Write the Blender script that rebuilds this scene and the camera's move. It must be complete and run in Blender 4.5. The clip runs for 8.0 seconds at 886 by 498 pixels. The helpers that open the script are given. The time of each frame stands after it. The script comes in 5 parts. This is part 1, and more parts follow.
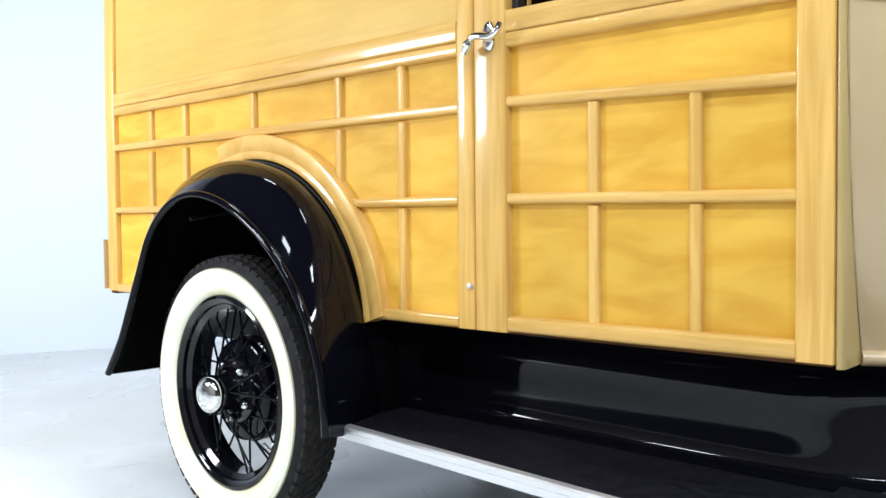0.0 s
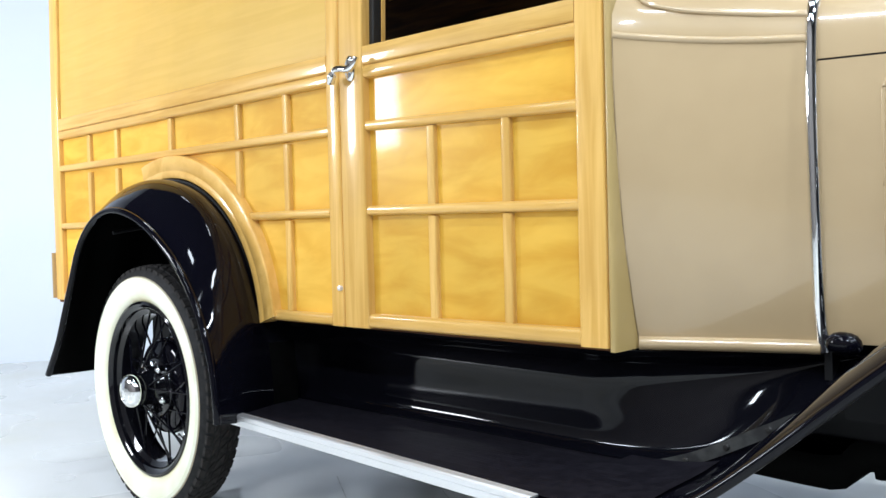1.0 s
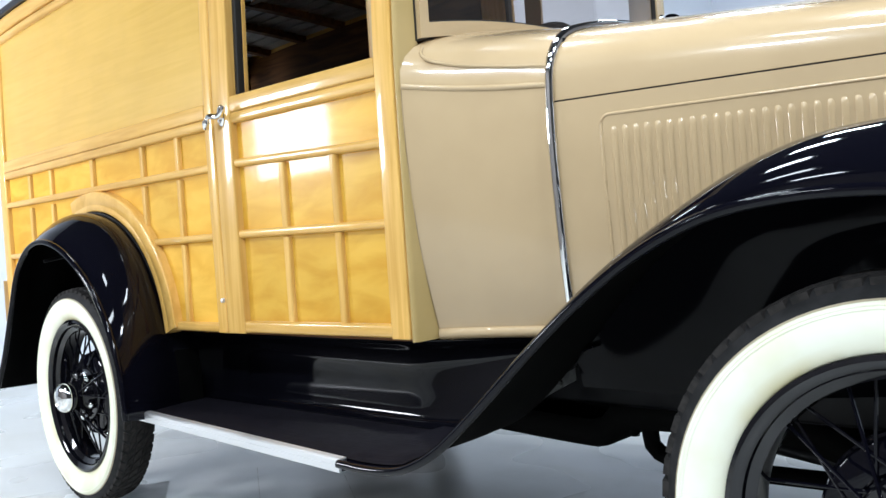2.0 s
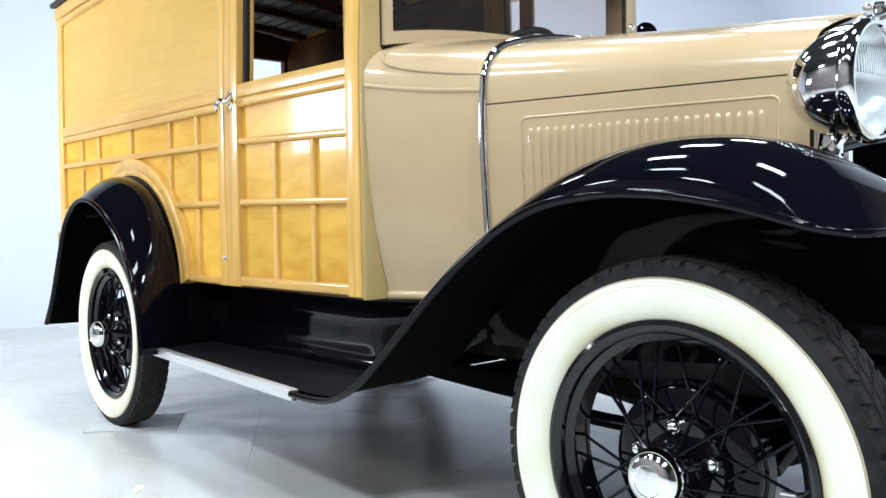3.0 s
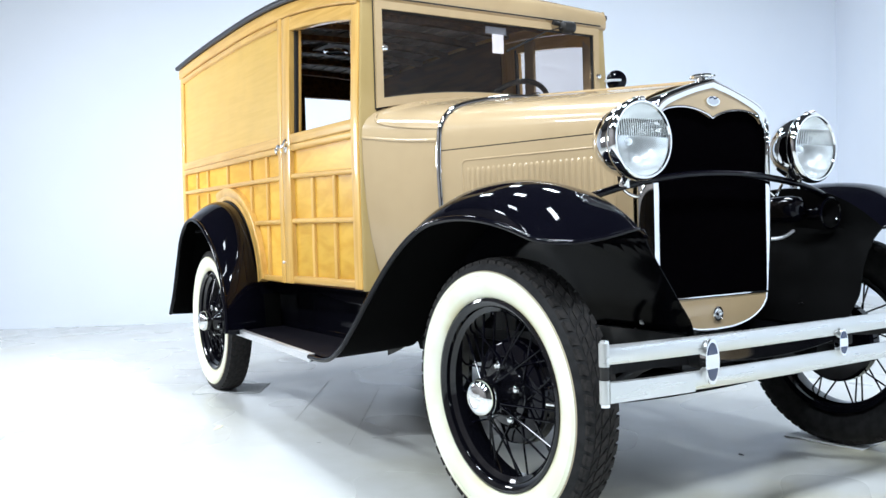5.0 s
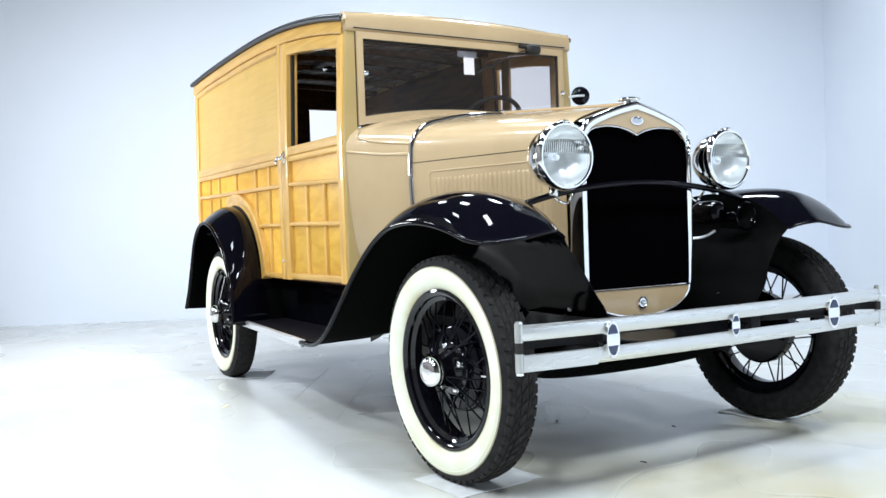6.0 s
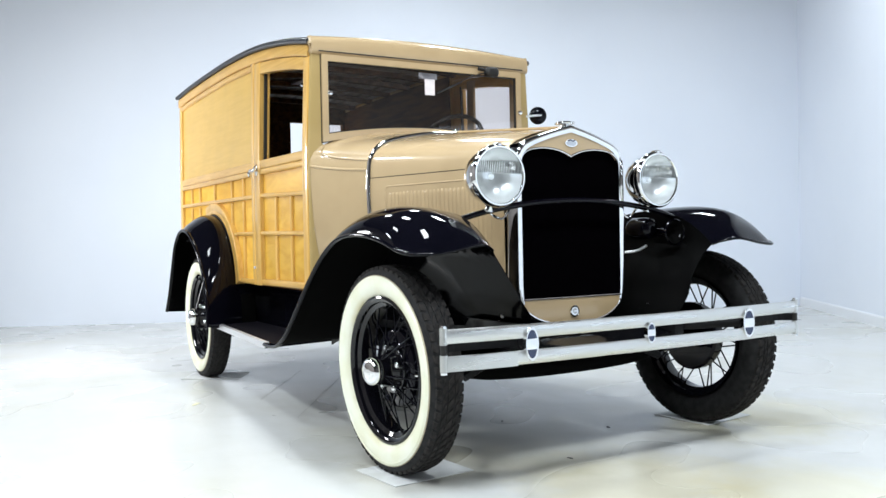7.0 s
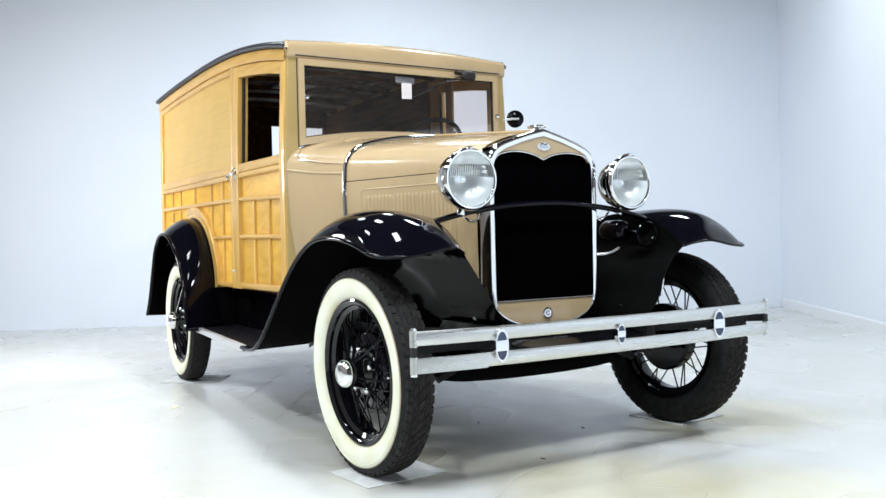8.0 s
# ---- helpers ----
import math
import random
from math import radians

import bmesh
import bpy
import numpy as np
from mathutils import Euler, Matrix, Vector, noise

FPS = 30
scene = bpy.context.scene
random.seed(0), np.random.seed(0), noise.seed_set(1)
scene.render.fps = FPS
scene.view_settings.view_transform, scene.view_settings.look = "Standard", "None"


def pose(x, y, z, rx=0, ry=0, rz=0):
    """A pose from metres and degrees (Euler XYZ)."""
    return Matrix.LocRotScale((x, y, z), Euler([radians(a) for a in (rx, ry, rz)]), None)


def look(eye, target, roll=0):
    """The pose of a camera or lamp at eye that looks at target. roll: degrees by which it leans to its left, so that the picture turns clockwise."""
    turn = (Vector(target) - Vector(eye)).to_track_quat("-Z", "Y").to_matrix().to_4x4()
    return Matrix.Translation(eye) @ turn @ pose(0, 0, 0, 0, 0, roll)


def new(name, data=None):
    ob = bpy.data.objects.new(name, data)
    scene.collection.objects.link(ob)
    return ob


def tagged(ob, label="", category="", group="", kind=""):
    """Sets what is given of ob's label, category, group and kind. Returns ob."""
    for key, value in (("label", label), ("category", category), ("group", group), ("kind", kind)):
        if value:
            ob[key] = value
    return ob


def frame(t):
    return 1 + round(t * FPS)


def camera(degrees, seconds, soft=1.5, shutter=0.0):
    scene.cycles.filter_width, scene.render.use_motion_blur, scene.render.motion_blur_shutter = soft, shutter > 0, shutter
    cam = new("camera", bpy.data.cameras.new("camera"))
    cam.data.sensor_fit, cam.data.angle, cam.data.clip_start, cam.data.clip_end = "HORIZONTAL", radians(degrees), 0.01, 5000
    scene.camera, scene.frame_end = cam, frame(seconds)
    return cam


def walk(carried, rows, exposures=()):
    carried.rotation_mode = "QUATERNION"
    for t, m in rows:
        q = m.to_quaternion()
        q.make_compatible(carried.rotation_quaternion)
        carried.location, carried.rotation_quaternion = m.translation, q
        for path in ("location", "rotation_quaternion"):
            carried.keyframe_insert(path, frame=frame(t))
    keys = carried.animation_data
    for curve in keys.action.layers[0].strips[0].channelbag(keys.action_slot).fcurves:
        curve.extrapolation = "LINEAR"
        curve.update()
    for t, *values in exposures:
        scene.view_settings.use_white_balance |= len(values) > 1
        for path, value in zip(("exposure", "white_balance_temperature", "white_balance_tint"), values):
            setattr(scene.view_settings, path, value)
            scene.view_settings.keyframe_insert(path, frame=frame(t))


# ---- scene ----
cam = camera(54.36, 8.0)
PATH = [
    (0, (1.9943, -2.1209, 0.8569), (0.6386, -0.6523, 0.7840), -0.60),
    (0.5, (2.1792, -2.0955, 0.8534), (0.8212, -0.6290, 0.7818), -0.70),
    (1, (2.4166, -2.0748, 0.8485), (1.0448, -0.6202, 0.8004), -1.46),
    (1.5, (2.7134, -2.0755, 0.8598), (1.3351, -0.6267, 0.8266), -3.72),
    (2, (2.9867, -2.0758, 0.8426), (1.6072, -0.6279, 0.8187), -3.97),
    (2.2, (3.0901, -2.0864, 0.8308), (1.7031, -0.6457, 0.8037), -3.61),
    (3.3, (3.6523, -2.1146, 0.8319), (2.1083, -0.8463, 0.7456), -0.50),
    (3.5, (3.7658, -2.1059, 0.8354), (2.1846, -0.8842, 0.7485), -0.82),
    (4, (4.0415, -2.1415, 0.8423), (2.4115, -0.9846, 0.7735), -1.01),
    (4.5, (4.3194, -2.1611, 0.8437), (2.6470, -1.0657, 0.7886), -1.12),
    (5.8, (4.9917, -2.2482, 0.8402), (3.2725, -1.2273, 0.7935), -2.01),
    (6, (5.1034, -2.2534, 0.8478), (3.3775, -1.2440, 0.8002), -1.91),
    (6.5, (5.3073, -2.2497, 0.8481), (3.5810, -1.2405, 0.8124), -1.57),
    (7, (5.4418, -2.2002, 0.8588), (3.7139, -1.1935, 0.8294), -1.12),
    (7.5, (5.4904, -2.1621, 0.8565), (3.7706, -1.1415, 0.8343), -1.15),
    (8, (5.4971, -2.1586, 0.8596), (3.7814, -1.1311, 0.8352), -1.32),
]
walk(cam, [(t, look(eye, target, roll)) for t, eye, target, roll in PATH], exposures=[(0, -0.02, 6200, 10), (1, -0.07, 6200, 10), (2, -0.07, 6200, 10), (3.5, -0.07, 6200, 10), (4.5, 0.06, 6200, 10), (6, -0.01, 6300, 10), (6.5, -0.11, 6480, 10), (8, -0.13, 6560, 10)])

# ---- light ----
world = bpy.data.worlds.new("dim_hall")
scene.world = world
world.use_nodes = True
world.node_tree.nodes["Background"].inputs[0].default_value = (0.75, 0.85, 1.0, 1)
world.node_tree.nodes["Background"].inputs[1].default_value = 0.02
PANEL_W = 39.5      # watts of one ceiling panel
SOFT_W = 55.0       # watts of the softbox
CEIL = 4.2


def lamp(name, m, sx, sy, watts, col):
    data = bpy.data.lights.new(name, "AREA")
    data.shape, data.size, data.size_y, data.energy, data.color = "RECTANGLE", sx, sy, watts, col
    ob = new(name, data)
    ob.matrix_world = m
    return ob


# ---- materials ----
def mat(name, base, rough=0.5, metal=0.0, coat=0.0, spec=0.5):
    m = bpy.data.materials.new(name)
    m.use_nodes = True
    b = m.node_tree.nodes["Principled BSDF"]
    b.inputs["Base Color"].default_value = (*base, 1)
    b.inputs["Roughness"].default_value = rough
    b.inputs["Metallic"].default_value = metal
    b.inputs["Coat Weight"].default_value = coat
    b.inputs["Coat Roughness"].default_value = 0.03
    b.inputs["Specular IOR Level"].default_value = spec
    return m


def node(m, kind, **inputs):
    n = m.node_tree.nodes.new(kind)
    for k, v in inputs.items():
        n.inputs[k.replace("_", " ")].default_value = v
    return n


def wire(m, a, out, b, inp):
    m.node_tree.links.new(a.outputs[out], b.inputs[inp])


def coords(m, scale, rot=(0, 0, 0)):
    c = node(m, "ShaderNodeTexCoord")
    p = node(m, "ShaderNodeMapping", Scale=scale, Rotation=rot)
    wire(m, c, "Object", p, "Vector")
    return p


def vary(m, scale, lo, hi, detail=6.0, stretch=(1, 1, 1), where=(0.35, 0.65), input_name="Base Color", dist=0.0):
    """Noise from colour lo to colour hi (or grey values) into one input of the surface."""
    p = coords(m, tuple(scale * s for s in stretch))
    n = node(m, "ShaderNodeTexNoise", Scale=1.0, Detail=detail, Distortion=dist)
    r = node(m, "ShaderNodeValToRGB")
    r.color_ramp.interpolation = "EASE"
    r.color_ramp.elements[0].position, r.color_ramp.elements[1].position = where
    r.color_ramp.elements[0].color = (*lo, 1) if isinstance(lo, tuple) else (lo, lo, lo, 1)
    r.color_ramp.elements[1].color = (*hi, 1) if isinstance(hi, tuple) else (hi, hi, hi, 1)
    wire(m, p, "Vector", n, "Vector")
    wire(m, n, "Fac", r, "Fac")
    if input_name:
        wire(m, r, "Color", m.node_tree.nodes["Principled BSDF"], input_name)
    return r


def relief(m, scale, strength, distance=0.002, stretch=(1, 1, 1), detail=4.0):
    p = coords(m, tuple(scale * s for s in stretch))
    n = node(m, "ShaderNodeTexNoise", Scale=1.0, Detail=detail)
    b = node(m, "ShaderNodeBump", Strength=strength, Distance=distance)
    wire(m, p, "Vector", n, "Vector")
    wire(m, n, "Fac", b, "Height")
    wire(m, b, "Normal", m.node_tree.nodes["Principled BSDF"], "Normal")
    return b


def wood(name, lo, hi, grain, rough=0.3, coat=0.6, cloud=(0.95, 0.94, 0.925)):
    """Varnished wood: long grain times a broad cloudy figure, with a value of its own for each piece."""
    m = mat(name, hi, rough, coat=coat, spec=0.2)
    m.node_tree.nodes["Principled BSDF"].inputs["Coat Roughness"].default_value = 0.07
    g = vary(m, 1.0, lo, hi, 8.0, grain, (0.3, 0.7), None, 0.6)
    c = vary(m, 5.0, cloud, (1.04, 1.035, 1.02), 3.0, (1, 1, 1), (0.3, 0.7), None)
    mix = node(m, "ShaderNodeMix")
    mix.data_type, mix.blend_type = "RGBA", "MULTIPLY"
    mix.inputs["Factor"].default_value = 1.0
    wire(m, g, "Color", mix, "A")
    wire(m, c, "Color", mix, "B")
    info = node(m, "ShaderNodeObjectInfo")
    span = node(m, "ShaderNodeMapRange")
    span.inputs["To Min"].default_value, span.inputs["To Max"].default_value = 0.9, 1.08
    wire(m, info, "Random", span, "Value")
    hsv = node(m, "ShaderNodeHueSaturation")
    wire(m, span, "Result", hsv, "Value")
    wire(m, mix, "Result", hsv, "Color")
    wire(m, hsv, "Color", m.node_tree.nodes["Principled BSDF"], "Base Color")
    relief(m, 1.0, 0.06, 0.001, grain)
    return m


WOOD_H = wood("maple_long", (0.63, 0.360, 0.085), (0.76, 0.472, 0.143), (3, 40, 60))
WOOD_V = wood("maple_upright", (0.63, 0.360, 0.085), (0.76, 0.472, 0.143), (60, 40, 3))
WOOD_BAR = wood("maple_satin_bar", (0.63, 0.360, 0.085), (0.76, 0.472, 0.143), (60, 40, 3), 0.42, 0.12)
WOOD_ARCH = wood("maple_bent", (0.63, 0.360, 0.085), (0.76, 0.472, 0.143), (16, 30, 16))
PANEL = wood("birch_panel", (0.64, 0.338, 0.037), (0.757, 0.450, 0.069), (5, 14, 16), 0.34, 0.3)
PALE = wood("pale_birch_sheet", (0.63, 0.397, 0.094), (0.67, 0.430, 0.113), (3, 14, 50), 0.36, 0.35, (0.965, 0.96, 0.95))
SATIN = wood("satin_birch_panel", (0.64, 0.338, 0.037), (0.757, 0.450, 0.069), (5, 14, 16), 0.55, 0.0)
DARKWOOD = wood("dark_brown_wood", (0.07, 0.026, 0.007), (0.17, 0.072, 0.020), (4, 30, 40), 0.6, 0.0)
TAN = mat("tan_enamel", (0.530, 0.387, 0.219), 0.24, coat=0.8, spec=0.35)
vary(TAN, 4.0, (0.515, 0.375, 0.211), (0.550, 0.403, 0.229), 3.0)
relief(TAN, 30.0, 0.02, 0.001)
# tan with the pillar's shade and the wood's yellow reflection in its colour
PILLAR = mat("wood_tinted_tan_enamel", (0.46, 0.33, 0.135), 0.3, coat=0.4, spec=0.35)
vary(PILLAR, 4.0, (0.44, 0.315, 0.125), (0.48, 0.345, 0.145), 3.0)
BLACK = mat("black_enamel", (0.0025, 0.0025, 0.005), 0.05, spec=0.2)
relief(BLACK, 14.0, 0.025, 0.001)
WHEEL_BLACK = mat("wheel_black_enamel", (0.004, 0.004, 0.006), 0.07, spec=0.45)
relief(WHEEL_BLACK, 20.0, 0.03, 0.001)
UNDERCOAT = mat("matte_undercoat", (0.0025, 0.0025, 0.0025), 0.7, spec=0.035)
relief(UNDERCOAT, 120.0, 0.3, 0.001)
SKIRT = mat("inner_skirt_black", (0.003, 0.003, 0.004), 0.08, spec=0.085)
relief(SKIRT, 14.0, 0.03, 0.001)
APRON = mat("apron_black_enamel", (0.003, 0.003, 0.005), 0.06, spec=0.30)
relief(APRON, 10.0, 0.03, 0.001)
FRAME = mat("chassis_black", (0.006, 0.006, 0.007), 0.42, spec=0.2)
vary(FRAME, 12.0, 0.3, 0.6, 4.0, input_name="Roughness")
RUBBER = mat("tyre_rubber", (0.012, 0.012, 0.013), 0.7, spec=0.3)
vary(RUBBER, 35.0, (0.005, 0.005, 0.0055), (0.014, 0.0138, 0.0145))
relief(RUBBER, 220.0, 0.25, 0.001)
TREAD = mat("worn_tread_rubber", (0.03, 0.028, 0.026), 0.85, spec=0.3)
vary(TREAD, 60.0, (0.010, 0.009, 0.0085), (0.025, 0.022, 0.0205))
MATTING = mat("ribbed_rubber_mat", (0.008, 0.007, 0.010), 0.6, spec=0.08)
vary(MATTING, 40.0, (0.005, 0.0045, 0.007), (0.009, 0.008, 0.0115))
relief(MATTING, 1.0, 0.35, 0.002, (6, 260, 6), 1.0)
WHITEWALL = mat("cream_whitewall", (0.84, 0.84, 0.62), 0.5)
ww_base = vary(WHITEWALL, 7.0, (0.81, 0.81, 0.62), (0.87, 0.88, 0.75), 5.0, input_name=None)
# yellowed rubber near the rim, unevenly
ww_p = coords(WHITEWALL, (1, 0, 1))
ww_len = node(WHITEWALL, "ShaderNodeVectorMath")
ww_len.operation = "LENGTH"
wire(WHITEWALL, ww_p, "Vector", ww_len, 0)
ww_edge = node(WHITEWALL, "ShaderNodeMapRange")
ww_edge.inputs["From Min"].default_value, ww_edge.inputs["From Max"].default_value = 0.268, 0.292
ww_edge.inputs["To Min"].default_value, ww_edge.inputs["To Max"].default_value = 0.9, 0.0
wire(WHITEWALL, ww_len, "Value", ww_edge, "Value")
ww_patch = vary(WHITEWALL, 5.0, 0.15, 1.0, 3.0, where=(0.4, 0.62), input_name=None)
ww_mul = node(WHITEWALL, "ShaderNodeMath")
ww_mul.operation = "MULTIPLY"
wire(WHITEWALL, ww_edge, "Result", ww_mul, 0)
wire(WHITEWALL, ww_patch, "Color", ww_mul, 1)
ww_mix = node(WHITEWALL, "ShaderNodeMix")
ww_mix.data_type = "RGBA"
ww_mix.inputs["B"].default_value = (0.66, 0.58, 0.30, 1)
wire(WHITEWALL, ww_mul, "Value", ww_mix, "Factor")
wire(WHITEWALL, ww_base, "Color", ww_mix, "A")
wire(WHITEWALL, ww_mix, "Result", WHITEWALL.node_tree.nodes["Principled BSDF"], "Base Color")
CHROME = mat("chrome", (0.86, 0.87, 0.88), 0.06, 1.0)
relief(CHROME, 25.0, 0.02, 0.001)
ALU = mat("brushed_aluminium", (0.86, 0.87, 0.89), 0.45, 0.9)
vary(ALU, 1.0, 0.4, 0.55, 4.0, (3, 80, 200), input_name="Roughness")
BUMPER = mat("bumper_steel", (0.68, 0.69, 0.68), 0.3, 1.0)
vary(BUMPER, 1.0, 0.26, 0.42, 5.0, (20, 5, 60), input_name="Roughness")
CORE = mat("radiator_core", (0.0012, 0.0010, 0.0014), 0.9, spec=0.0)
relief(CORE, 1.0, 0.6, 0.003, (300, 260, 260), 1.0)
GUM = mat("black_gasket", (0.012, 0.011, 0.010), 0.6)
VINYL = mat("roof_vinyl", (0.022, 0.024, 0.03), 0.35)
relief(VINYL, 300.0, 0.3, 0.001)
LINER = mat("pale_roof_slats", (0.45, 0.44, 0.40), 0.5)
vary(LINER, 9.0, (0.40, 0.385, 0.35), (0.50, 0.485, 0.45))
LEATHER = mat("brown_seat", (0.16, 0.10, 0.06), 0.45)
vary(LEATHER, 25.0, (0.12, 0.075, 0.045), (0.20, 0.13, 0.08))
PAPER = mat("paper", (0.72, 0.73, 0.73), 0.6)
vary(PAPER, 8.0, (0.66, 0.67, 0.66), (0.78, 0.79, 0.79))
STICKER = mat("white_sticker", (0.85, 0.87, 0.9), 0.5)
SEAM = mat("brown_seam", (0.27, 0.19, 0.10), 0.6)
DUSTY = mat("dusty_black_steel", (0.035, 0.036, 0.036), 0.5, spec=0.4)
vary(DUSTY, 30.0, (0.02, 0.02, 0.021), (0.055, 0.056, 0.054))
BLUE = mat("blue_enamel", (0.02, 0.035, 0.09), 0.2, coat=0.5)


def glass(name, colour, rough, ior=1.5):
    m = mat(name, colour, rough)
    b = m.node_tree.nodes["Principled BSDF"]
    b.inputs["Transmission Weight"].default_value = 1.0
    b.inputs["IOR"].default_value = ior
    return m


GLASS = glass("window_glass", (0.77, 0.71, 0.69), 0.0)
LENS = glass("fluted_lens", (0.95, 0.98, 0.99), 0.0, 1.3)
flute = node(LENS, "ShaderNodeTexWave", Scale=42.0, Distortion=0.0)
flute.bands_direction = "Y"
tc = node(LENS, "ShaderNodeTexCoord")
split = node(LENS, "ShaderNodeSeparateXYZ")
fb = node(LENS, "ShaderNodeBump", Strength=0.75, Distance=0.004)
wire(LENS, tc, "Object", flute, "Vector")
wire(LENS, tc, "Object", split, "Vector")
last = flute
for lo, hi in ((0.006, 0.014), (0.060, 0.046)):
    ramp = node(LENS, "ShaderNodeMapRange")
    ramp.inputs["From Min"].default_value, ramp.inputs["From Max"].default_value = lo, hi
    times = node(LENS, "ShaderNodeMath")
    times.operation = "MULTIPLY"
    wire(LENS, split, "Z", ramp, "Value")
    wire(LENS, last, "Fac" if last is flute else "Value", times, 0)
    wire(LENS, ramp, "Result", times, 1)
    last = times
wire(LENS, last, "Value", fb, "Height")
wire(LENS, fb, "Normal", LENS.node_tree.nodes["Principled BSDF"], "Normal")
REFLECTOR = mat("lamp_reflector", (0.95, 0.96, 0.96), 0.15, 0.68)

WALL = mat("white_wall_paint", (0.78, 0.82, 0.88), 0.7)
vary(WALL, 0.7, (0.775, 0.820, 0.900), (0.800, 0.842, 0.915), 4.0)
relief(WALL, 90.0, 0.05, 0.002)
HALL = mat("grey_hall_wall", (0.20, 0.178, 0.168), 0.9)
vary(HALL, 1.5, (0.18, 0.160, 0.15), (0.225, 0.201, 0.19))
DARK_HALL = mat("dark_hall_wall", (0.05, 0.047, 0.045), 0.9)
vary(DARK_HALL, 1.5, (0.042, 0.039, 0.037), (0.058, 0.054, 0.051))
CEILING = mat("dark_ceiling", (0.02, 0.02, 0.022), 0.9)
vary(CEILING, 2.0, (0.015, 0.015, 0.017), (0.027, 0.027, 0.03))


def floor_material():
    """Worn white sealed concrete: cloudy grey wear, a few yellow stains, grey-brown patches beneath the car."""
    m = mat("white_sealed_floor", (0.8, 0.82, 0.83), 0.3)
    base = vary(m, 0.9, (0.615, 0.615, 0.585), (0.675, 0.680, 0.666), 3.0, where=(0.28, 0.68), input_name=None)
    spots = vary(m, 1.7, (0.96, 0.948, 0.90), (1.0, 1.0, 1.0), 2.5, where=(0.28, 0.52), input_name=None)
    scuff = vary(m, 9.0, (0.97, 0.972, 0.967), (1.0, 1.0, 1.0), 3.0, where=(0.25, 0.65), input_name=None)
    last = base

    def tint_patch(x, y, r, tint):
        """A faint tinted patch with a cloudy edge."""
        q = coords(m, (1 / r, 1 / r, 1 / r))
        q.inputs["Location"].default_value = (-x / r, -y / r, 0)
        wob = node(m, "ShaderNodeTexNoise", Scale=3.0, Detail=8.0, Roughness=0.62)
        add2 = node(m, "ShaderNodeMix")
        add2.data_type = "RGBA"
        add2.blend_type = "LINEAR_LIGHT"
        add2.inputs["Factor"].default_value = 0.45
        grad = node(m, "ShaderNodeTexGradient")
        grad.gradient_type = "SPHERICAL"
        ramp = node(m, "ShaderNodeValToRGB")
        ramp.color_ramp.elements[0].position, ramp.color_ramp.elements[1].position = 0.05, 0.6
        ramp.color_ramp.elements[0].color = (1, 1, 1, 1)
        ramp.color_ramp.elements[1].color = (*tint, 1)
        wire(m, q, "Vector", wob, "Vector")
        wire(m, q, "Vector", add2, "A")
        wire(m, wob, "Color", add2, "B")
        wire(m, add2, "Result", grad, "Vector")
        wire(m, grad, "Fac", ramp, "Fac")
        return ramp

    drag = vary(m, 1.0, (0.968, 0.968, 0.958), (1.0, 1.0, 1.0), 3.0, (1.1, 5.5, 1), (0.28, 0.56), None)
    # yellow ahead of and beside the nose, three greyer patches beneath the car
    for other in (spots, scuff, drag, tint_patch(3.2, -0.15, 0.55, (0.97, 0.91, 0.74)), tint_patch(2.85, 0.85, 0.45, (0.94, 0.90, 0.76)), tint_patch(2.25, -0.15, 0.95, (0.82, 0.80, 0.73)), tint_patch(2.62, -0.62, 0.42, (0.86, 0.83, 0.75)), tint_patch(1.2, -0.3, 0.8, (0.82, 0.80, 0.75)), tint_patch(3.65, 0.25, 0.5, (1.0, 0.955, 0.80)), tint_patch(2.75, 1.2, 0.5, (0.97, 0.93, 0.80))):
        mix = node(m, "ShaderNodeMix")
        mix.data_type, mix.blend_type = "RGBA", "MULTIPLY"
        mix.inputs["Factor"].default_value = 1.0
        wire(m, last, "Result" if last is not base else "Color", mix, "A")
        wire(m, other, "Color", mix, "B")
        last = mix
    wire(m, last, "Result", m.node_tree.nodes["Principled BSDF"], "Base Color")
    vary(m, 1.5, 0.25, 0.31, 1.0, where=(0.2, 0.8), input_name="Roughness")
    return m


FLOOR = floor_material()


def emitter(name, colour, strength):
    m = mat(name, (0.9, 0.9, 0.9), 0.5)
    b = m.node_tree.nodes["Principled BSDF"]
    b.inputs["Emission Color"].default_value = (*colour, 1)
    b.inputs["Emission Strength"].default_value = strength
    return m


TUBE = emitter("lit_diffuser", (0.86, 0.94, 1.0), 6.0)
HOUSING = mat("lamp_housing", (0.5, 0.5, 0.52), 0.5)


# ---- mesh helpers ----
def thing(name, label, category, group="", at=(0, 0, 0)):
    ob = tagged(new(name), label, category, group)
    ob.location = at
    return ob


def part(name, bm, material, parent=None, label="", smooth=True, solid=0.0, offset=0.0, angle=40, under=None):
    """Links a bmesh as one mesh object under a thing or a part."""
    bmesh.ops.recalc_face_normals(bm, faces=bm.faces)
    for f in bm.faces:
        f.smooth = smooth
    if smooth:
        lim = radians(angle)
        for e in bm.edges:
            if len(e.link_faces) == 2 and e.calc_face_angle(0.0) > lim:
                e.smooth = False
    me = bpy.data.meshes.new(name)
    bm.to_mesh(me)
    bm.free()
    me.materials.append(material)
    ob = new(name, me)
    if parent is not None:
        ob.parent = parent
    if label:
        ob["label"] = label
    if solid:
        md = ob.modifiers.new("thick", "SOLIDIFY")
        md.thickness, md.offset = solid, offset
        ob.modifiers.new("crisp", "EDGE_SPLIT").split_angle = radians(angle)
        if under:
            me.materials.append(under)
            md.material_offset = 1
    return ob


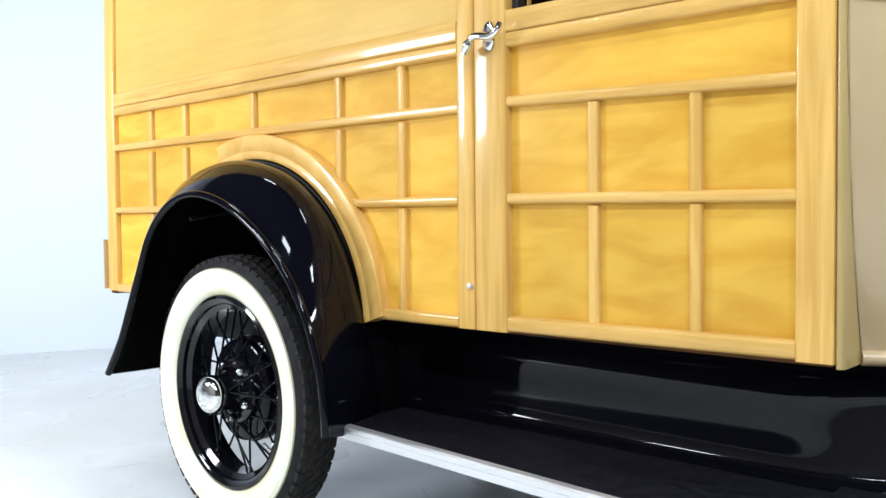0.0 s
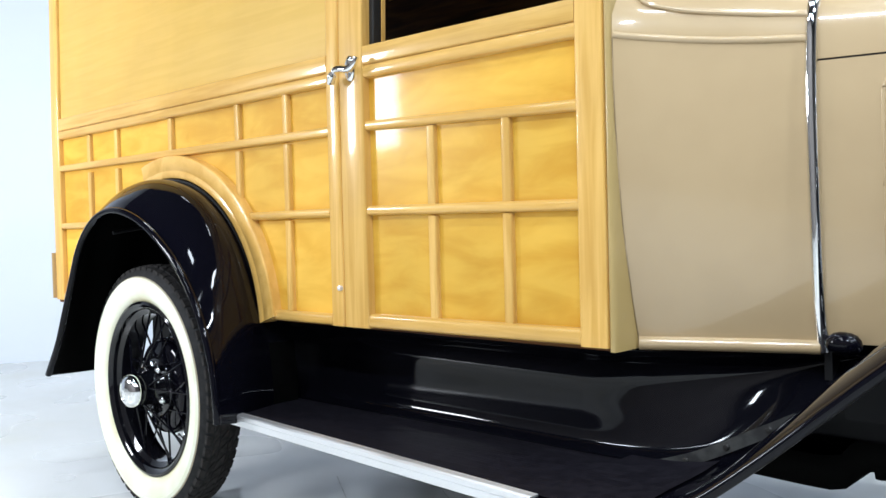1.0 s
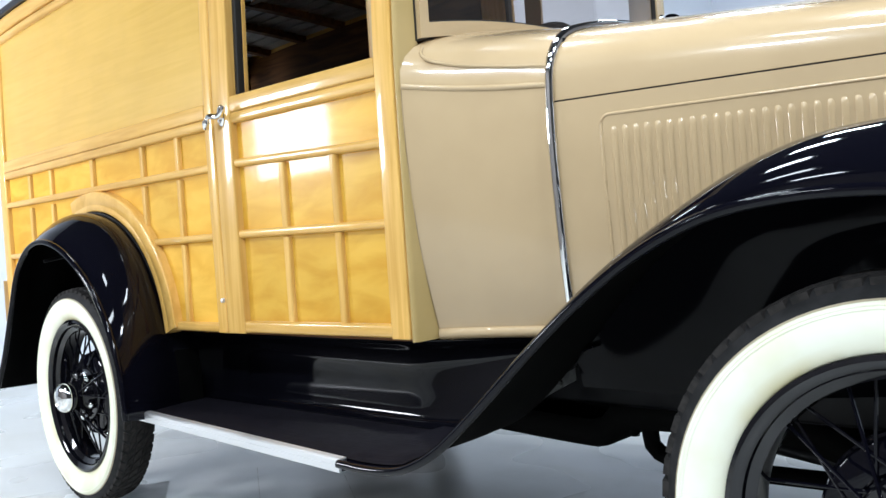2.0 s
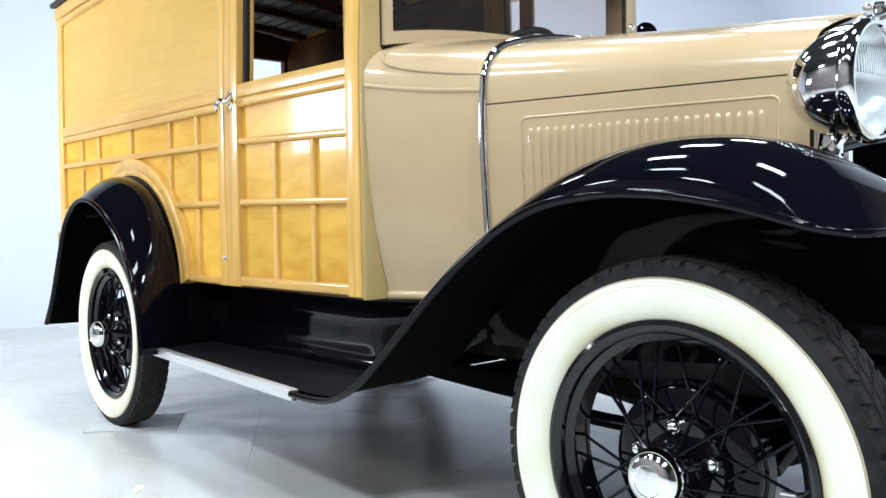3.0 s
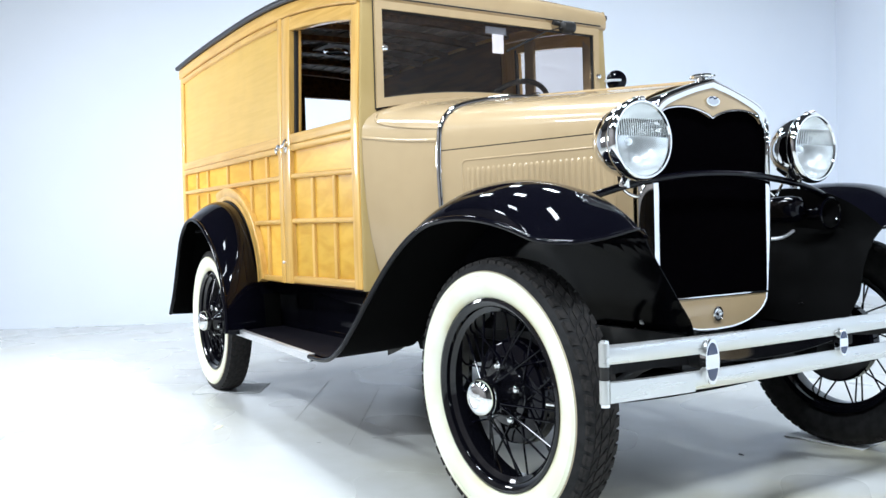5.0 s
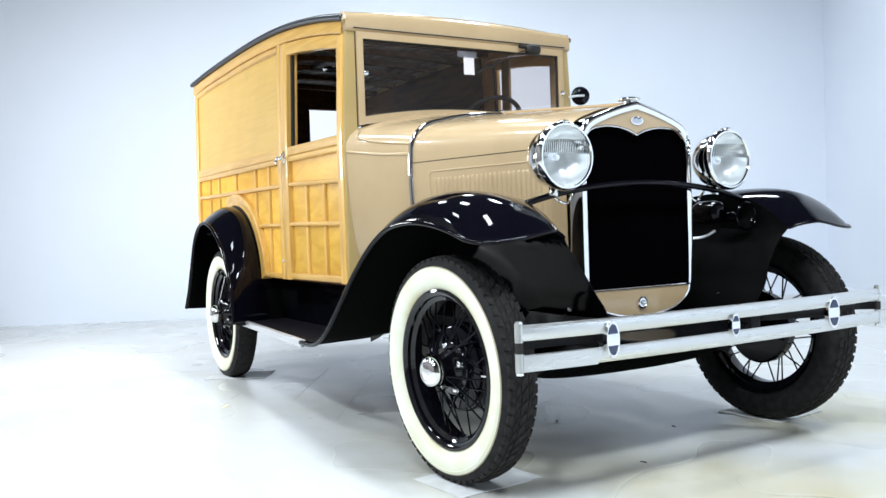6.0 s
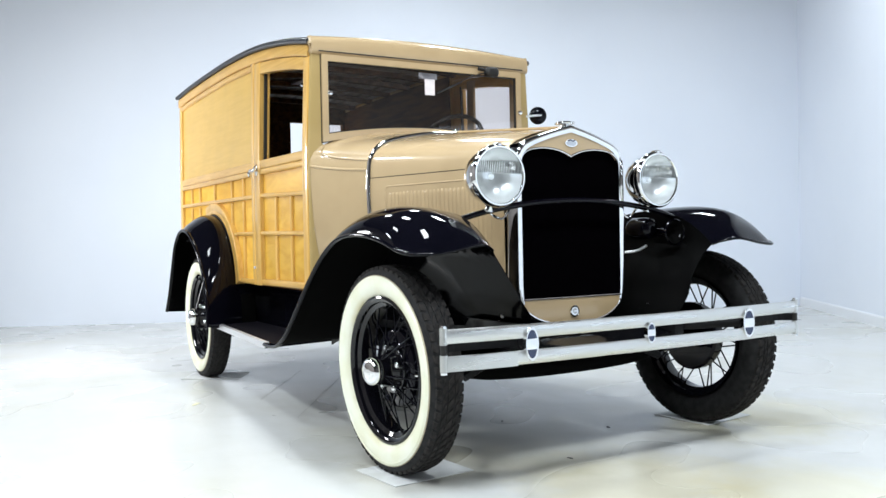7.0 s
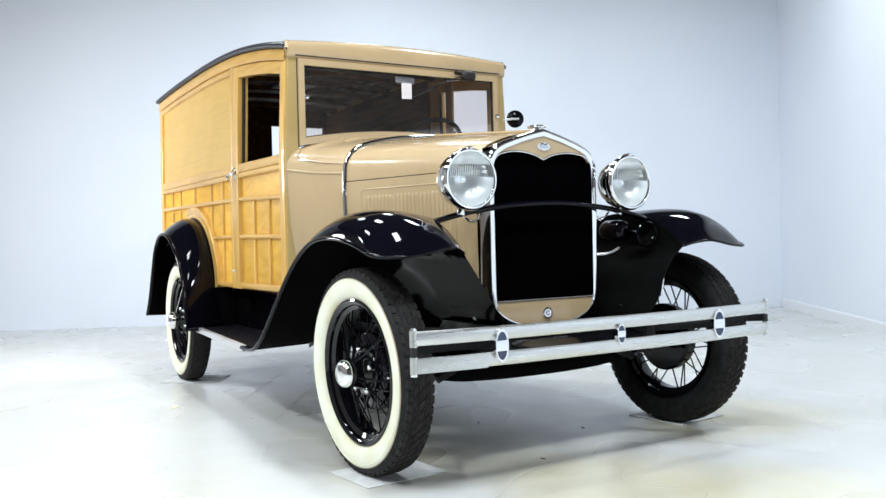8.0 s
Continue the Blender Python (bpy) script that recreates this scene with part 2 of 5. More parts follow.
def share(name, mesh, parent, m=None, label=""):
    """Another object on the same mesh."""
    ob = new(name, mesh)
    ob.parent = parent
    if m is not None:
        ob.matrix_local = m
    if label:
        ob["label"] = label
    return ob


def grid(rows, closed=False, caps=False):
    """A bmesh skin over rows of points; closed: each row is a ring."""
    bm = bmesh.new()
    vs = [[bm.verts.new(p) for p in row] for row in rows]
    n = len(rows[0])
    for a, b in zip(vs, vs[1:]):
        for i in range(n if closed else n - 1):
            j = (i + 1) % n
            quad = []
            for v in (a[i], a[j], b[j], b[i]):
                if v not in quad:
                    quad.append(v)
            try:
                bm.faces.new(quad)
            except ValueError:
                pass
    if caps:
        bm.faces.new(vs[0])
        bm.faces.new(vs[-1])
    return bm


def spline(pts, n):
    """n points on a smooth curve through pts."""
    p = [Vector(q) for q in pts]
    seg = [(b - a).length for a, b in zip(p, p[1:])]
    total = sum(seg)
    out = []
    for k in range(n):
        d = total * k / (n - 1)
        i = 0
        while i < len(seg) - 1 and d > seg[i]:
            d -= seg[i]
            i += 1
        u = min(1.0, d / seg[i])
        a, b = p[i], p[i + 1]
        ta = (b - p[i - 1]) / 2 if i else b - a
        tb = (p[i + 2] - a) / 2 if i + 2 < len(p) else b - a
        la = seg[i] / ((seg[i] + seg[i - 1]) / 2) if i else 1.0
        lb = seg[i] / ((seg[i] + seg[i + 1]) / 2) if i + 2 < len(p) else 1.0
        ta, tb = ta * la, tb * lb
        u2, u3 = u * u, u * u * u
        out.append(a * (2 * u3 - 3 * u2 + 1) + ta * (u3 - 2 * u2 + u) + b * (3 * u2 - 2 * u3) + tb * (u3 - u2))
    return out


def lerp_table(table, x):
    """Linear look-up in rows of (x, values...)."""
    if x <= table[0][0]:
        return table[0][1:]
    for a, b in zip(table, table[1:]):
        if x <= b[0]:
            u = (x - a[0]) / (b[0] - a[0])
            return tuple(p + (q - p) * u for p, q in zip(a[1:], b[1:]))
    return table[-1][1:]


def tube(path, r, sides=10, flat=1.0):
    """A round bar along a path, closed at its ends. r: radius or a list of radii."""
    pts = [Vector(p) for p in path]
    rows = []
    up = Vector((0, 0, 1))
    for i, p in enumerate(pts):
        d = (pts[min(i + 1, len(pts) - 1)] - pts[max(i - 1, 0)]).normalized()
        side = d.cross(up)
        if side.length < 0.05:
            side = d.cross(Vector((1, 0, 0)))
        side.normalize()
        nrm = side.cross(d)
        rad = r[i] if isinstance(r, (list, tuple)) else r
        rows.append([p + side * (rad * math.cos(a)) + nrm * (rad * flat * math.sin(a)) for a in (2 * math.pi * k / sides for k in range(sides))])
    return grid(rows, True, True)


def turned(profile, n=48, axis="y", close=False):
    """A body turned about an axis through the origin: profile of (radius, along)."""
    rows = []
    for k in range(n + 1):
        a = 2 * math.pi * k / n
        c, s = math.cos(a), math.sin(a)
        if axis == "y":
            rows.append([(r * c, o, r * s) for r, o in profile])
        elif axis == "x":
            rows.append([(o, r * c, r * s) for r, o in profile])
        else:
            rows.append([(r * c, r * s, o) for r, o in profile])
    bm = grid(rows)
    bmesh.ops.remove_doubles(bm, verts=bm.verts, dist=1e-5)
    return bm


def block(x0, x1, y0, y1, z0, z1, bevel=0.0, seg=2):
    bm = bmesh.new()
    bmesh.ops.create_cube(bm, size=1.0)
    for v in bm.verts:
        v.co = ((x0 + x1) / 2 + v.co.x * (x1 - x0), (y0 + y1) / 2 + v.co.y * (y1 - y0), (z0 + z1) / 2 + v.co.z * (z1 - z0))
    if bevel:
        bmesh.ops.bevel(bm, geom=bm.edges[:], offset=bevel, segments=seg, affect="EDGES", profile=0.5)
    return bm


def join(*bms):
    """One bmesh out of several."""
    out = bms[0]
    for b in bms[1:]:
        me = bpy.data.meshes.new("tmp")
        b.to_mesh(me)
        b.free()
        out.from_mesh(me)
        bpy.data.meshes.remove(me)
    return out


def moved(bm, m):
    bmesh.ops.transform(bm, matrix=m, verts=bm.verts)
    return bm


def plate(outline, x0, x1, axis="x"):
    """A flat plate with the given outline (pairs), between two planes across an axis."""
    def at(u, v, w):
        return (w, u, v) if axis == "x" else (u, w, v) if axis == "y" else (u, v, w)
    bm = bmesh.new()
    a = [bm.verts.new(at(u, v, x0)) for u, v in outline]
    b = [bm.verts.new(at(u, v, x1)) for u, v in outline]
    bm.faces.new(a)
    bm.faces.new(b)
    n = len(a)
    for i in range(n):
        bm.faces.new((a[i], a[(i + 1) % n], b[(i + 1) % n], b[i]))
    return bm


# ---- the room ----
U = Vector((0.431, 0.902, 0))       # along the long white wall
CORNER = Vector((-0.93, 6.17, 0))
V = Vector((0.80, -0.60, 0))        # along the short white wall


def wall(name, a, b, material, label, z1=CEIL, thick=0.2):
    """An upright wall from a to b, thickened away from the car."""
    a, b = Vector(a), Vector(b)
    d = (b - a).normalized()
    n = Vector((-d.y, d.x, 0))
    if n.dot(Vector((2, 0, 0)) - (a + b) / 2) > 0:
        n = -n
    bm = bmesh.new()
    pts = [a, b, b + n * thick, a + n * thick]
    lo = [bm.verts.new((p.x, p.y, -0.02)) for p in pts]
    hi = [bm.verts.new((p.x, p.y, z1)) for p in pts]
    bm.faces.new(lo)
    bm.faces.new(hi)
    for i in range(4):
        bm.faces.new((lo[i], lo[(i + 1) % 4], hi[(i + 1) % 4], hi[i]))
    return tagged(part(name, bm, material, None, "", False), label, "wall", kind="structure")


far_a = CORNER - U * 11.0
far_b = CORNER + V * 9.5
wall("wall_west", far_a, CORNER + U * 0.001, WALL, "plain bright white painted studio wall")
wall_end = CORNER + V * 5.3
wall("wall_north", CORNER, wall_end, WALL, "plain white studio wall meeting at the corner")
# added out of view: white for the chrome to mirror, grey for the windscreen
wall("wall_north_low", wall_end, far_b, WALL, "unseen low white wall added for the chrome to mirror", 1.9)
back = Vector((0.6, 0.8, 0)) * 0.25
wall("wall_north_hall", wall_end + back, far_b + back, HALL, "unseen grey wall added for the windscreen to mirror")
wall("wall_south", far_a, (10.0, -7.5, 0), HALL, "grey painted hall wall behind the studio")
# out of view, darkened so that the black skirts mirror less light
wall("wall_east", (10.0, -7.5, 0), (far_b.x + 0.15, far_b.y + 0.2, 0), DARK_HALL, "unseen dark wall added ahead of the car")
bm = block(-7.5, 12.0, -9.0, 8.5, -0.1, 0.0)
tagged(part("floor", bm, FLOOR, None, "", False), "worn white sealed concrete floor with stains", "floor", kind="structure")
bm = block(-7.5, 12.0, -9.0, 8.5, CEIL, CEIL + 0.15)
tagged(part("ceiling", bm, CEILING, None, "", False), "dark hall ceiling carrying light panels", "ceiling", kind="structure")
# skirting along the short white wall
n_in = Vector((-0.6, -0.8, 0))
p0, p1 = CORNER + V * 0.02, far_b
ring = [(0.0, 0.0), (0.014, 0.0), (0.014, 0.085), (0.008, 0.1), (0.0, 0.1)]
rows = [[(q + n_in * o + Vector((0, 0, z))) for o, z in ring] for q in (p0, p1)]
tagged(part("baseboard", grid(rows, True, True), mat("white_skirting", (0.82, 0.84, 0.87), 0.4), None, "", False), "white skirting board along the studio wall", "baseboard", kind="structure")


def ceiling_panel(at, turn):
    """A rectangular ceiling light with a lit diffuser."""
    ob = thing("ceiling_light", "white rectangular light panel on the dark ceiling", "ceiling light", "ceiling light panels")
    part("housing", block(-0.34, 0.34, -0.18, 0.18, 0.02, 0.10, 0.008), HOUSING, ob, "", False)
    part("diffuser", block(-0.31, 0.31, -0.15, 0.15, 0.0, 0.02), TUBE, ob, "lit white diffuser", False)
    ob.matrix_world = pose(*at, 0, 0, turn)
    return ob


across = Vector((U.y, -U.x, 0))
for x in (-1.35, 0.72, 2.79, 4.86):
    for y in (-4.1, -2.25, -0.4, 1.45, 3.3):
        q = Vector((x, y, 0))
        west, north = (q - CORNER).dot(across), (q - CORNER).dot(n_in)
        if west < 1.2 or north < 0.5 or (x > 2.0 and y == 1.45) or (x < 0 and y == -2.25):
            continue
        ceiling_panel((x, y, CEIL - 0.12), 0)
        share_w = 0.62 if west < 2.6 else 1.3 if x < 0 and y < -4 else 1.85 if x < 0 else 2.8 if x > 4 and y == -0.4 else 0.65 if y == -2.25 and x < 4 else 1.2 if y == -2.25 else 1.1 if y < -1.2 and x < 1 else 2.9 if y < -1.2 else 1.1 if y > 3.0 else 1.05
        lamp("panel_light", pose(x, y, CEIL - 0.125), 0.6, 0.29, PANEL_W * share_w, (0.86, 0.94, 1.0))

# the softbox beside the tail of the car
box = thing("studio_softbox", "lit rectangular studio softbox on a black stand", "studio light")
part("shell", block(-0.40, 0.40, -0.16, -0.005, -0.26, 0.26, 0.02), FRAME, box, "", False)
part("pole", tube([(0, -0.1, -0.25), (0, -0.1, -1.5)], 0.016), FRAME, box)
for k in range(3):
    a = 2.1 * k + 0.4
    part("leg", tube([(0, -0.1, -1.1), (0.4 * math.cos(a), -0.1 + 0.4 * math.sin(a), -1.54)], 0.01), FRAME, box)
part("diffuser", block(-0.375, 0.375, -0.008, 0.0, -0.23, 0.23), TUBE, box, "lit white diffuser", False)
SOFT_AT = (-1.38, -2.72, 1.55)
box.matrix_world = pose(*SOFT_AT)
lamp("softbox_light", pose(SOFT_AT[0], SOFT_AT[1] + 0.003, SOFT_AT[2], 90, 0, 0), 0.75, 0.46, SOFT_W, (0.97, 0.98, 1.0))

# ---- the car: x ahead, right side at negative y ----
car = thing("vintage_car", "vintage wood-panelled tan and black delivery car with whitewall tyres", "car")
AXLE_R, AXLE_F, HUB_Z = -0.060, 2.630, 0.380
TRACK_R, TRACK_F = 0.738, 0.772


# ---- wheels ----
def wheel_parts():
    """The meshes of one wheel, its outer side towards -y, round the origin."""
    d = {}
    sidewall = [(0.258, 0.038), (0.2695, 0.0480), (0.284, 0.0580), (0.303, 0.0645), (0.324, 0.0670), (0.3425, 0.0640), (0.357, 0.0565), (0.366, 0.049), (0.371, 0.044)]
    crown = [(0.3745, 0.038), (0.3763, 0.02), (0.377, 0.0)]
    half = sidewall + crown
    prof = [(r, -o) for r, o in half] + [(r, o) for r, o in reversed(half[:-1])]
    prof += [(0.25, 0.02), (0.25, -0.02), prof[0]]
    d["tyre"] = turned(prof, 96)
    ww = [(r, -o - 0.0016) for r, o in sidewall[1:6]]
    ww = [(0.2675, -0.0445)] + ww[:-1] + [(0.3300, -0.0678), (0.3312, -0.0691), (0.3328, -0.0691), (0.3340, -0.0674), (0.3356, -0.0672), (0.3366, -0.0680), (0.3382, -0.0677), (0.3392, -0.0662)] + ww[-1:] + [(0.3440, -0.0605)]
    d["whitewall"] = turned(ww, 96)
    d["whitewall_edge"] = turned([(0.3422, -0.0660), (0.3440, -0.0650), (0.3454, -0.0630), (0.3450, -0.0600)], 96)
    # tread blocks: shoulder lugs, two slanted rows and a centre row
    verts, faces = [], []
    n = 62

    def lug(a, da, o0, o1, skew, r0, r1, taper=0.0):
        base = len(verts)
        for r in (r0, r1):
            for o, sk in ((o0, -skew), (o1, skew)):
                for s in (-1, 1):
                    rr = r - taper * abs(o) if r == r1 else r
                    ang = a + sk + s * da
                    verts.append((rr * math.cos(ang), o, rr * math.sin(ang)))
        b = base
        for q in ((0, 1, 3, 2), (4, 6, 7, 5), (0, 4, 5, 1), (2, 3, 7, 6), (0, 2, 6, 4), (1, 5, 7, 3)):
            faces.append(tuple(b + i for i in q))

    for k in range(n):
        a = 2 * math.pi * k / n
        st = 2 * math.pi / n
        for s in (-1, 1):
            lug(a + (0.25 * st if s > 0 else 0), st * 0.36, s * 0.034, s * 0.0520, 0.1 * st, 0.350, 0.3802, 0.13)
            lug(a + 0.5 * st, st * 0.36, s * 0.0155, s * 0.031, s * 0.34 * st, 0.363, 0.3800, 0.05)
        lug(a, st * 0.38, -0.012, 0.012, 0.32 * st, 0.363, 0.3800)
    bm = bmesh.new()
    vs = [bm.verts.new(v) for v in verts]
    for f in faces:
        bm.faces.new([vs[i] for i in f])
    d["tread"] = bm
    rim = [(0.246, 0.042), (0.258, 0.048), (0.263, 0.045), (0.2685, 0.047), (0.268, 0.053), (0.260, 0.056), (0.250, 0.052), (0.2445, 0.046), (0.2435, 0.034), (0.236, 0.029), (0.229, 0.024), (0.226, 0.0), (0.229, -0.024), (0.243, -0.032), (0.246, -0.05), (0.262, -0.058), (0.25, -0.04)]
    d["rim"] = turned([(r, -o) for r, o in rim], 80)
    # hub cone on its bolted flange
    d["hub"] = turned([(0.0, -0.092), (0.048, -0.092), (0.052, -0.086), (0.052, -0.066), (0.054, -0.05), (0.060, -0.034), (0.066, -0.020), (0.088, -0.018), (0.092, -0.012), (0.092, -0.002), (0.0, -0.002)], 40)
    d["hub_cap"] = turned([(r * 0.93, o) for r, o in [(0.052, -0.082), (0.0565, -0.085), (0.0570, -0.091), (0.0555, -0.096), (0.0540, -0.104), (0.049, -0.112), (0.040, -0.118), (0.030, -0.1205), (0.0285, -0.1195), (0.014, -0.122), (0.0, -0.1225)]], 40)
    d["brake_drum"] = turned([(0.0, -0.002), (0.095, -0.002), (0.10, -0.006), (0.136, -0.004), (0.142, 0.0), (0.1445, 0.008), (0.1445, 0.02), (0.149, 0.022), (0.149, 0.05), (0.14, 0.062), (0.0, 0.066)], 56)
    nut = bmesh.new()
    bmesh.ops.create_cone(nut, cap_ends=True, segments=6, radius1=0.0143, radius2=0.0132, depth=0.018)
    dome = bmesh.new()
    bmesh.ops.create_uvsphere(dome, u_segments=12, v_segments=6, radius=0.012)
    nut = join(nut, moved(dome, pose(0, 0, 0.008)))
    d["lug_nut"] = moved(nut, pose(0, 0, 0, 90, 0, 0))
    d["valve"] = tube([(0.228, -0.004, 0.0), (0.214, -0.02, 0.0), (0.19, -0.026, 0.0)], 0.004, 8)
    d["spoke"] = tube([(0, 0, 0), (0, 0, 0.5), (0, 0, 1)], 0.0032, 8)
    return d


MATS = {"tyre": RUBBER, "tread": TREAD, "whitewall_edge": mat("stained_rubber", (0.42, 0.36, 0.24), 0.6), "whitewall": WHITEWALL, "rim": WHEEL_BLACK, "hub": WHEEL_BLACK, "hub_cap": CHROME, "brake_drum": BLACK, "lug_nut": CHROME, "valve": CHROME, "spoke": BLACK}
LABELS = {"whitewall": "broad cream whitewall band", "hub_cap": "domed chrome hub cap", "lug_nut": "chrome lug nut", "tread": "blocky rubber tread"}
WHEEL = {}
for key, bm in wheel_parts().items():
    ob = part(key, bm, MATS[key], None, "", True, angle=35)
    WHEEL[key] = ob.data
    bpy.data.objects.remove(ob)


def along(a, b):
    """The pose that lays a unit bar along z from a to b."""
    a, b = Vector(a), Vector(b)
    d = b - a
    q = Vector((0, 0, 1)).rotation_difference(d.normalized()).to_matrix().to_4x4()
    return Matrix.Translation(a) @ q @ Matrix.Diagonal((1, 1, d.length, 1))


def polar(r, deg, o):
    a = radians(deg)
    return (r * math.cos(a), o, r * math.sin(a))


def add_wheel(x, side, spin, steer=0.0, swell=1.0):
    w = share("wheel", WHEEL["hub"], car, pose(x, side * (TRACK_F if x > 1 else TRACK_R), HUB_Z * swell, 0, 0, steer + (0 if side < 0 else 180)) @ pose(0, 0, 0, 1.2 if x > 1 else 0.0, 0, 0) @ pose(0, 0, 0, 0, spin, 0) @ Matrix.Scale(swell, 4), "black wire-spoke wheel with a whitewall tyre")
    for key in ("tyre", "tread", "whitewall", "whitewall_edge", "rim", "hub_cap", "brake_drum", "valve"):
        share(key, WHEEL[key], w, label=LABELS.get(key, ""))
    for k in range(5):
        share("lug_nut", WHEEL["lug_nut"], w, pose(*polar(0.078, 72 * k + 18, -0.026)), LABELS["lug_nut"])
    for k in range(10):
        s = 1 if k % 2 else -1
        share("spoke", WHEEL["spoke"], w, along(polar(0.050, 36 * k + s * 16, -0.072), polar(0.229, 36 * k + s * 4, -0.012)))
    for k in range(20):
        s = 1 if k % 2 else -1
        share("spoke", WHEEL["spoke"], w, along(polar(0.088, 18 * k - s * 24, -0.010), polar(0.229, 18 * k + s * 5, 0.012 if k % 4 < 2 else 0.002)))


add_wheel(AXLE_F, -1, 0, 1.8)
add_wheel(AXLE_F, 1, 25, 1.8, 1.02)
add_wheel(AXLE_R, -1, 40, -1.8)
add_wheel(AXLE_R, 1, 10, 1.8)


# ---- wooden sides ----
def inset(x, z):
    """How far the side draws in: towards the windscreen, and above the belt."""
    d = 0.022 * max(0.0, (x - 0.6) / 0.9) ** 1.3
    if z > 1.28:
        d += (0.008 + 0.014 * max(0.0, min(1.0, (x - 0.2) / 1.3))) * (z - 1.28) / 0.5
    return d


def strip(path, width, y0, y1, side, r=0.006, ends=True, mid=None):
    """A rounded wooden batten along a path of (x, z), from depth y0 out to y1, laid on the side of the body."""
    pts = [Vector((p[0], 0, p[1])) for p in path]
    h = width / 2
    prof = [(-h, y0), (-h, y1 - r)]
    prof += [(-h + r - r * math.cos(a), y1 - r + r * math.sin(a)) for a in (math.pi * k / 6 for k in (1, 2, 3))]
    if mid is not None:
        prof += [(q, y1 + d) for q, d in mid]
    prof += [(h - r + r * math.sin(a), y1 - r + r * math.cos(a)) for a in (math.pi * k / 6 for k in (0, 1, 2))]
    prof += [(h, y1 - r), (h, y0)]
    rows = []
    for i, p in enumerate(pts):
        d = (pts[min(i + 1, len(pts) - 1)] - pts[max(i - 1, 0)]).normalized()
        nrm = Vector((-d.z, 0, d.x))
        row = []
        for u, y in prof:
            q = p + nrm * u
            row.append((q.x, side * (y - inset(q.x, q.z)), q.z))
        rows.append(row)
    return grid(rows, True, ends)


def line(a, b, n=8):
    return [(a[0] + (b[0] - a[0]) * k / n, a[1] + (b[1] - a[1]) * k / n) for k in range(n + 1)]


def sheet(x0, x1, low, high, y0, y1, side, nx=12, nz=6):
    """A flat panel between two heights, given as numbers or as functions of x."""
    lo = low if callable(low) else (lambda x: low)
    hi = high if callable(high) else (lambda x: high)
    xs = [x0 + (x1 - x0) * k / nx for k in range(nx + 1)]
    xs = [x for x in xs if hi(x) - lo(x) > 0.004]
    if len(xs) < 2:
        return None
    front, back = [], []
    for x in xs:
        zs = [lo(x) + (hi(x) - lo(x)) * k / nz for k in range(nz + 1)]
        front.append([(x, side * (y1 - inset(x, z)), z) for z in zs])
        back.append([(x, side * (y0 - inset(x, z)), z) for z in zs])
    rows = [f + b[::-1] for f, b in zip(front, back)]
    return grid(rows, True, True)


ARCH_C, ARCH_A, ARCH_B = (-0.067, 0.577), 0.505, 0.484      # middle line of the bent wheel-arch trim


def arch_z(x, grow=0.0):
    u = (x - ARCH_C[0]) / (ARCH_A + grow)
    return ARCH_C[1] + (ARCH_B + grow) * math.sqrt(1 - u * u) if abs(u) < 1 else 0.0


R_CROWN = [(-0.590, 0.380), (-0.580, 0.567), (-0.548, 0.677), (-0.505, 0.787), (-0.435, 0.897), (-0.320, 0.982), (-0.160, 1.027), (0.002, 1.025), (0.152, 0.977), (0.274, 0.887), (0.357, 0.767), (0.404, 0.627), (0.420, 0.470), (0.424, 0.352)]
R_INN = [(x + (-0.06 - x) * 0.017 / math.hypot(x + 0.06, z - 0.5), z + (0.5 - z) * 0.017 / math.hypot(x + 0.06, z - 0.5)) if z > 0.5 else (x, z) for x, z in R_CROWN]


def well_z(x):
    """The top of the wheel opening in the body side."""
    pts = [p for p in R_INN if p[1] > 0.5]
    return lerp_table(pts, x)[0] + 0.018 + 0.016 * max(0.0, min(1.0, (-0.2 - x) / 0.15)) if pts[0][0] < x < pts[-1][0] else 0.0


ROOF_EDGE = [(-0.955, 1.904), (-0.60, 1.920), (-0.10, 1.929), (0.43, 1.929), (0.88, 1.909), (1.26, 1.864), (1.53, 1.814)]


def roof_z(x):
    return lerp_table(ROOF_CURVE, x)[0]


ROOF_CURVE = [(p.x, p.y) for p in spline([(a, b, 0) for a, b in ROOF_EDGE], 60)]
X_REAR = -0.955
Z_BOT, Z_R3, Z_R2 = 0.609, 0.889, 1.095
Y0, YP, YB, YR = 0.640, 0.662, 0.681, 0.688     # back, panel face, batten face, rail face


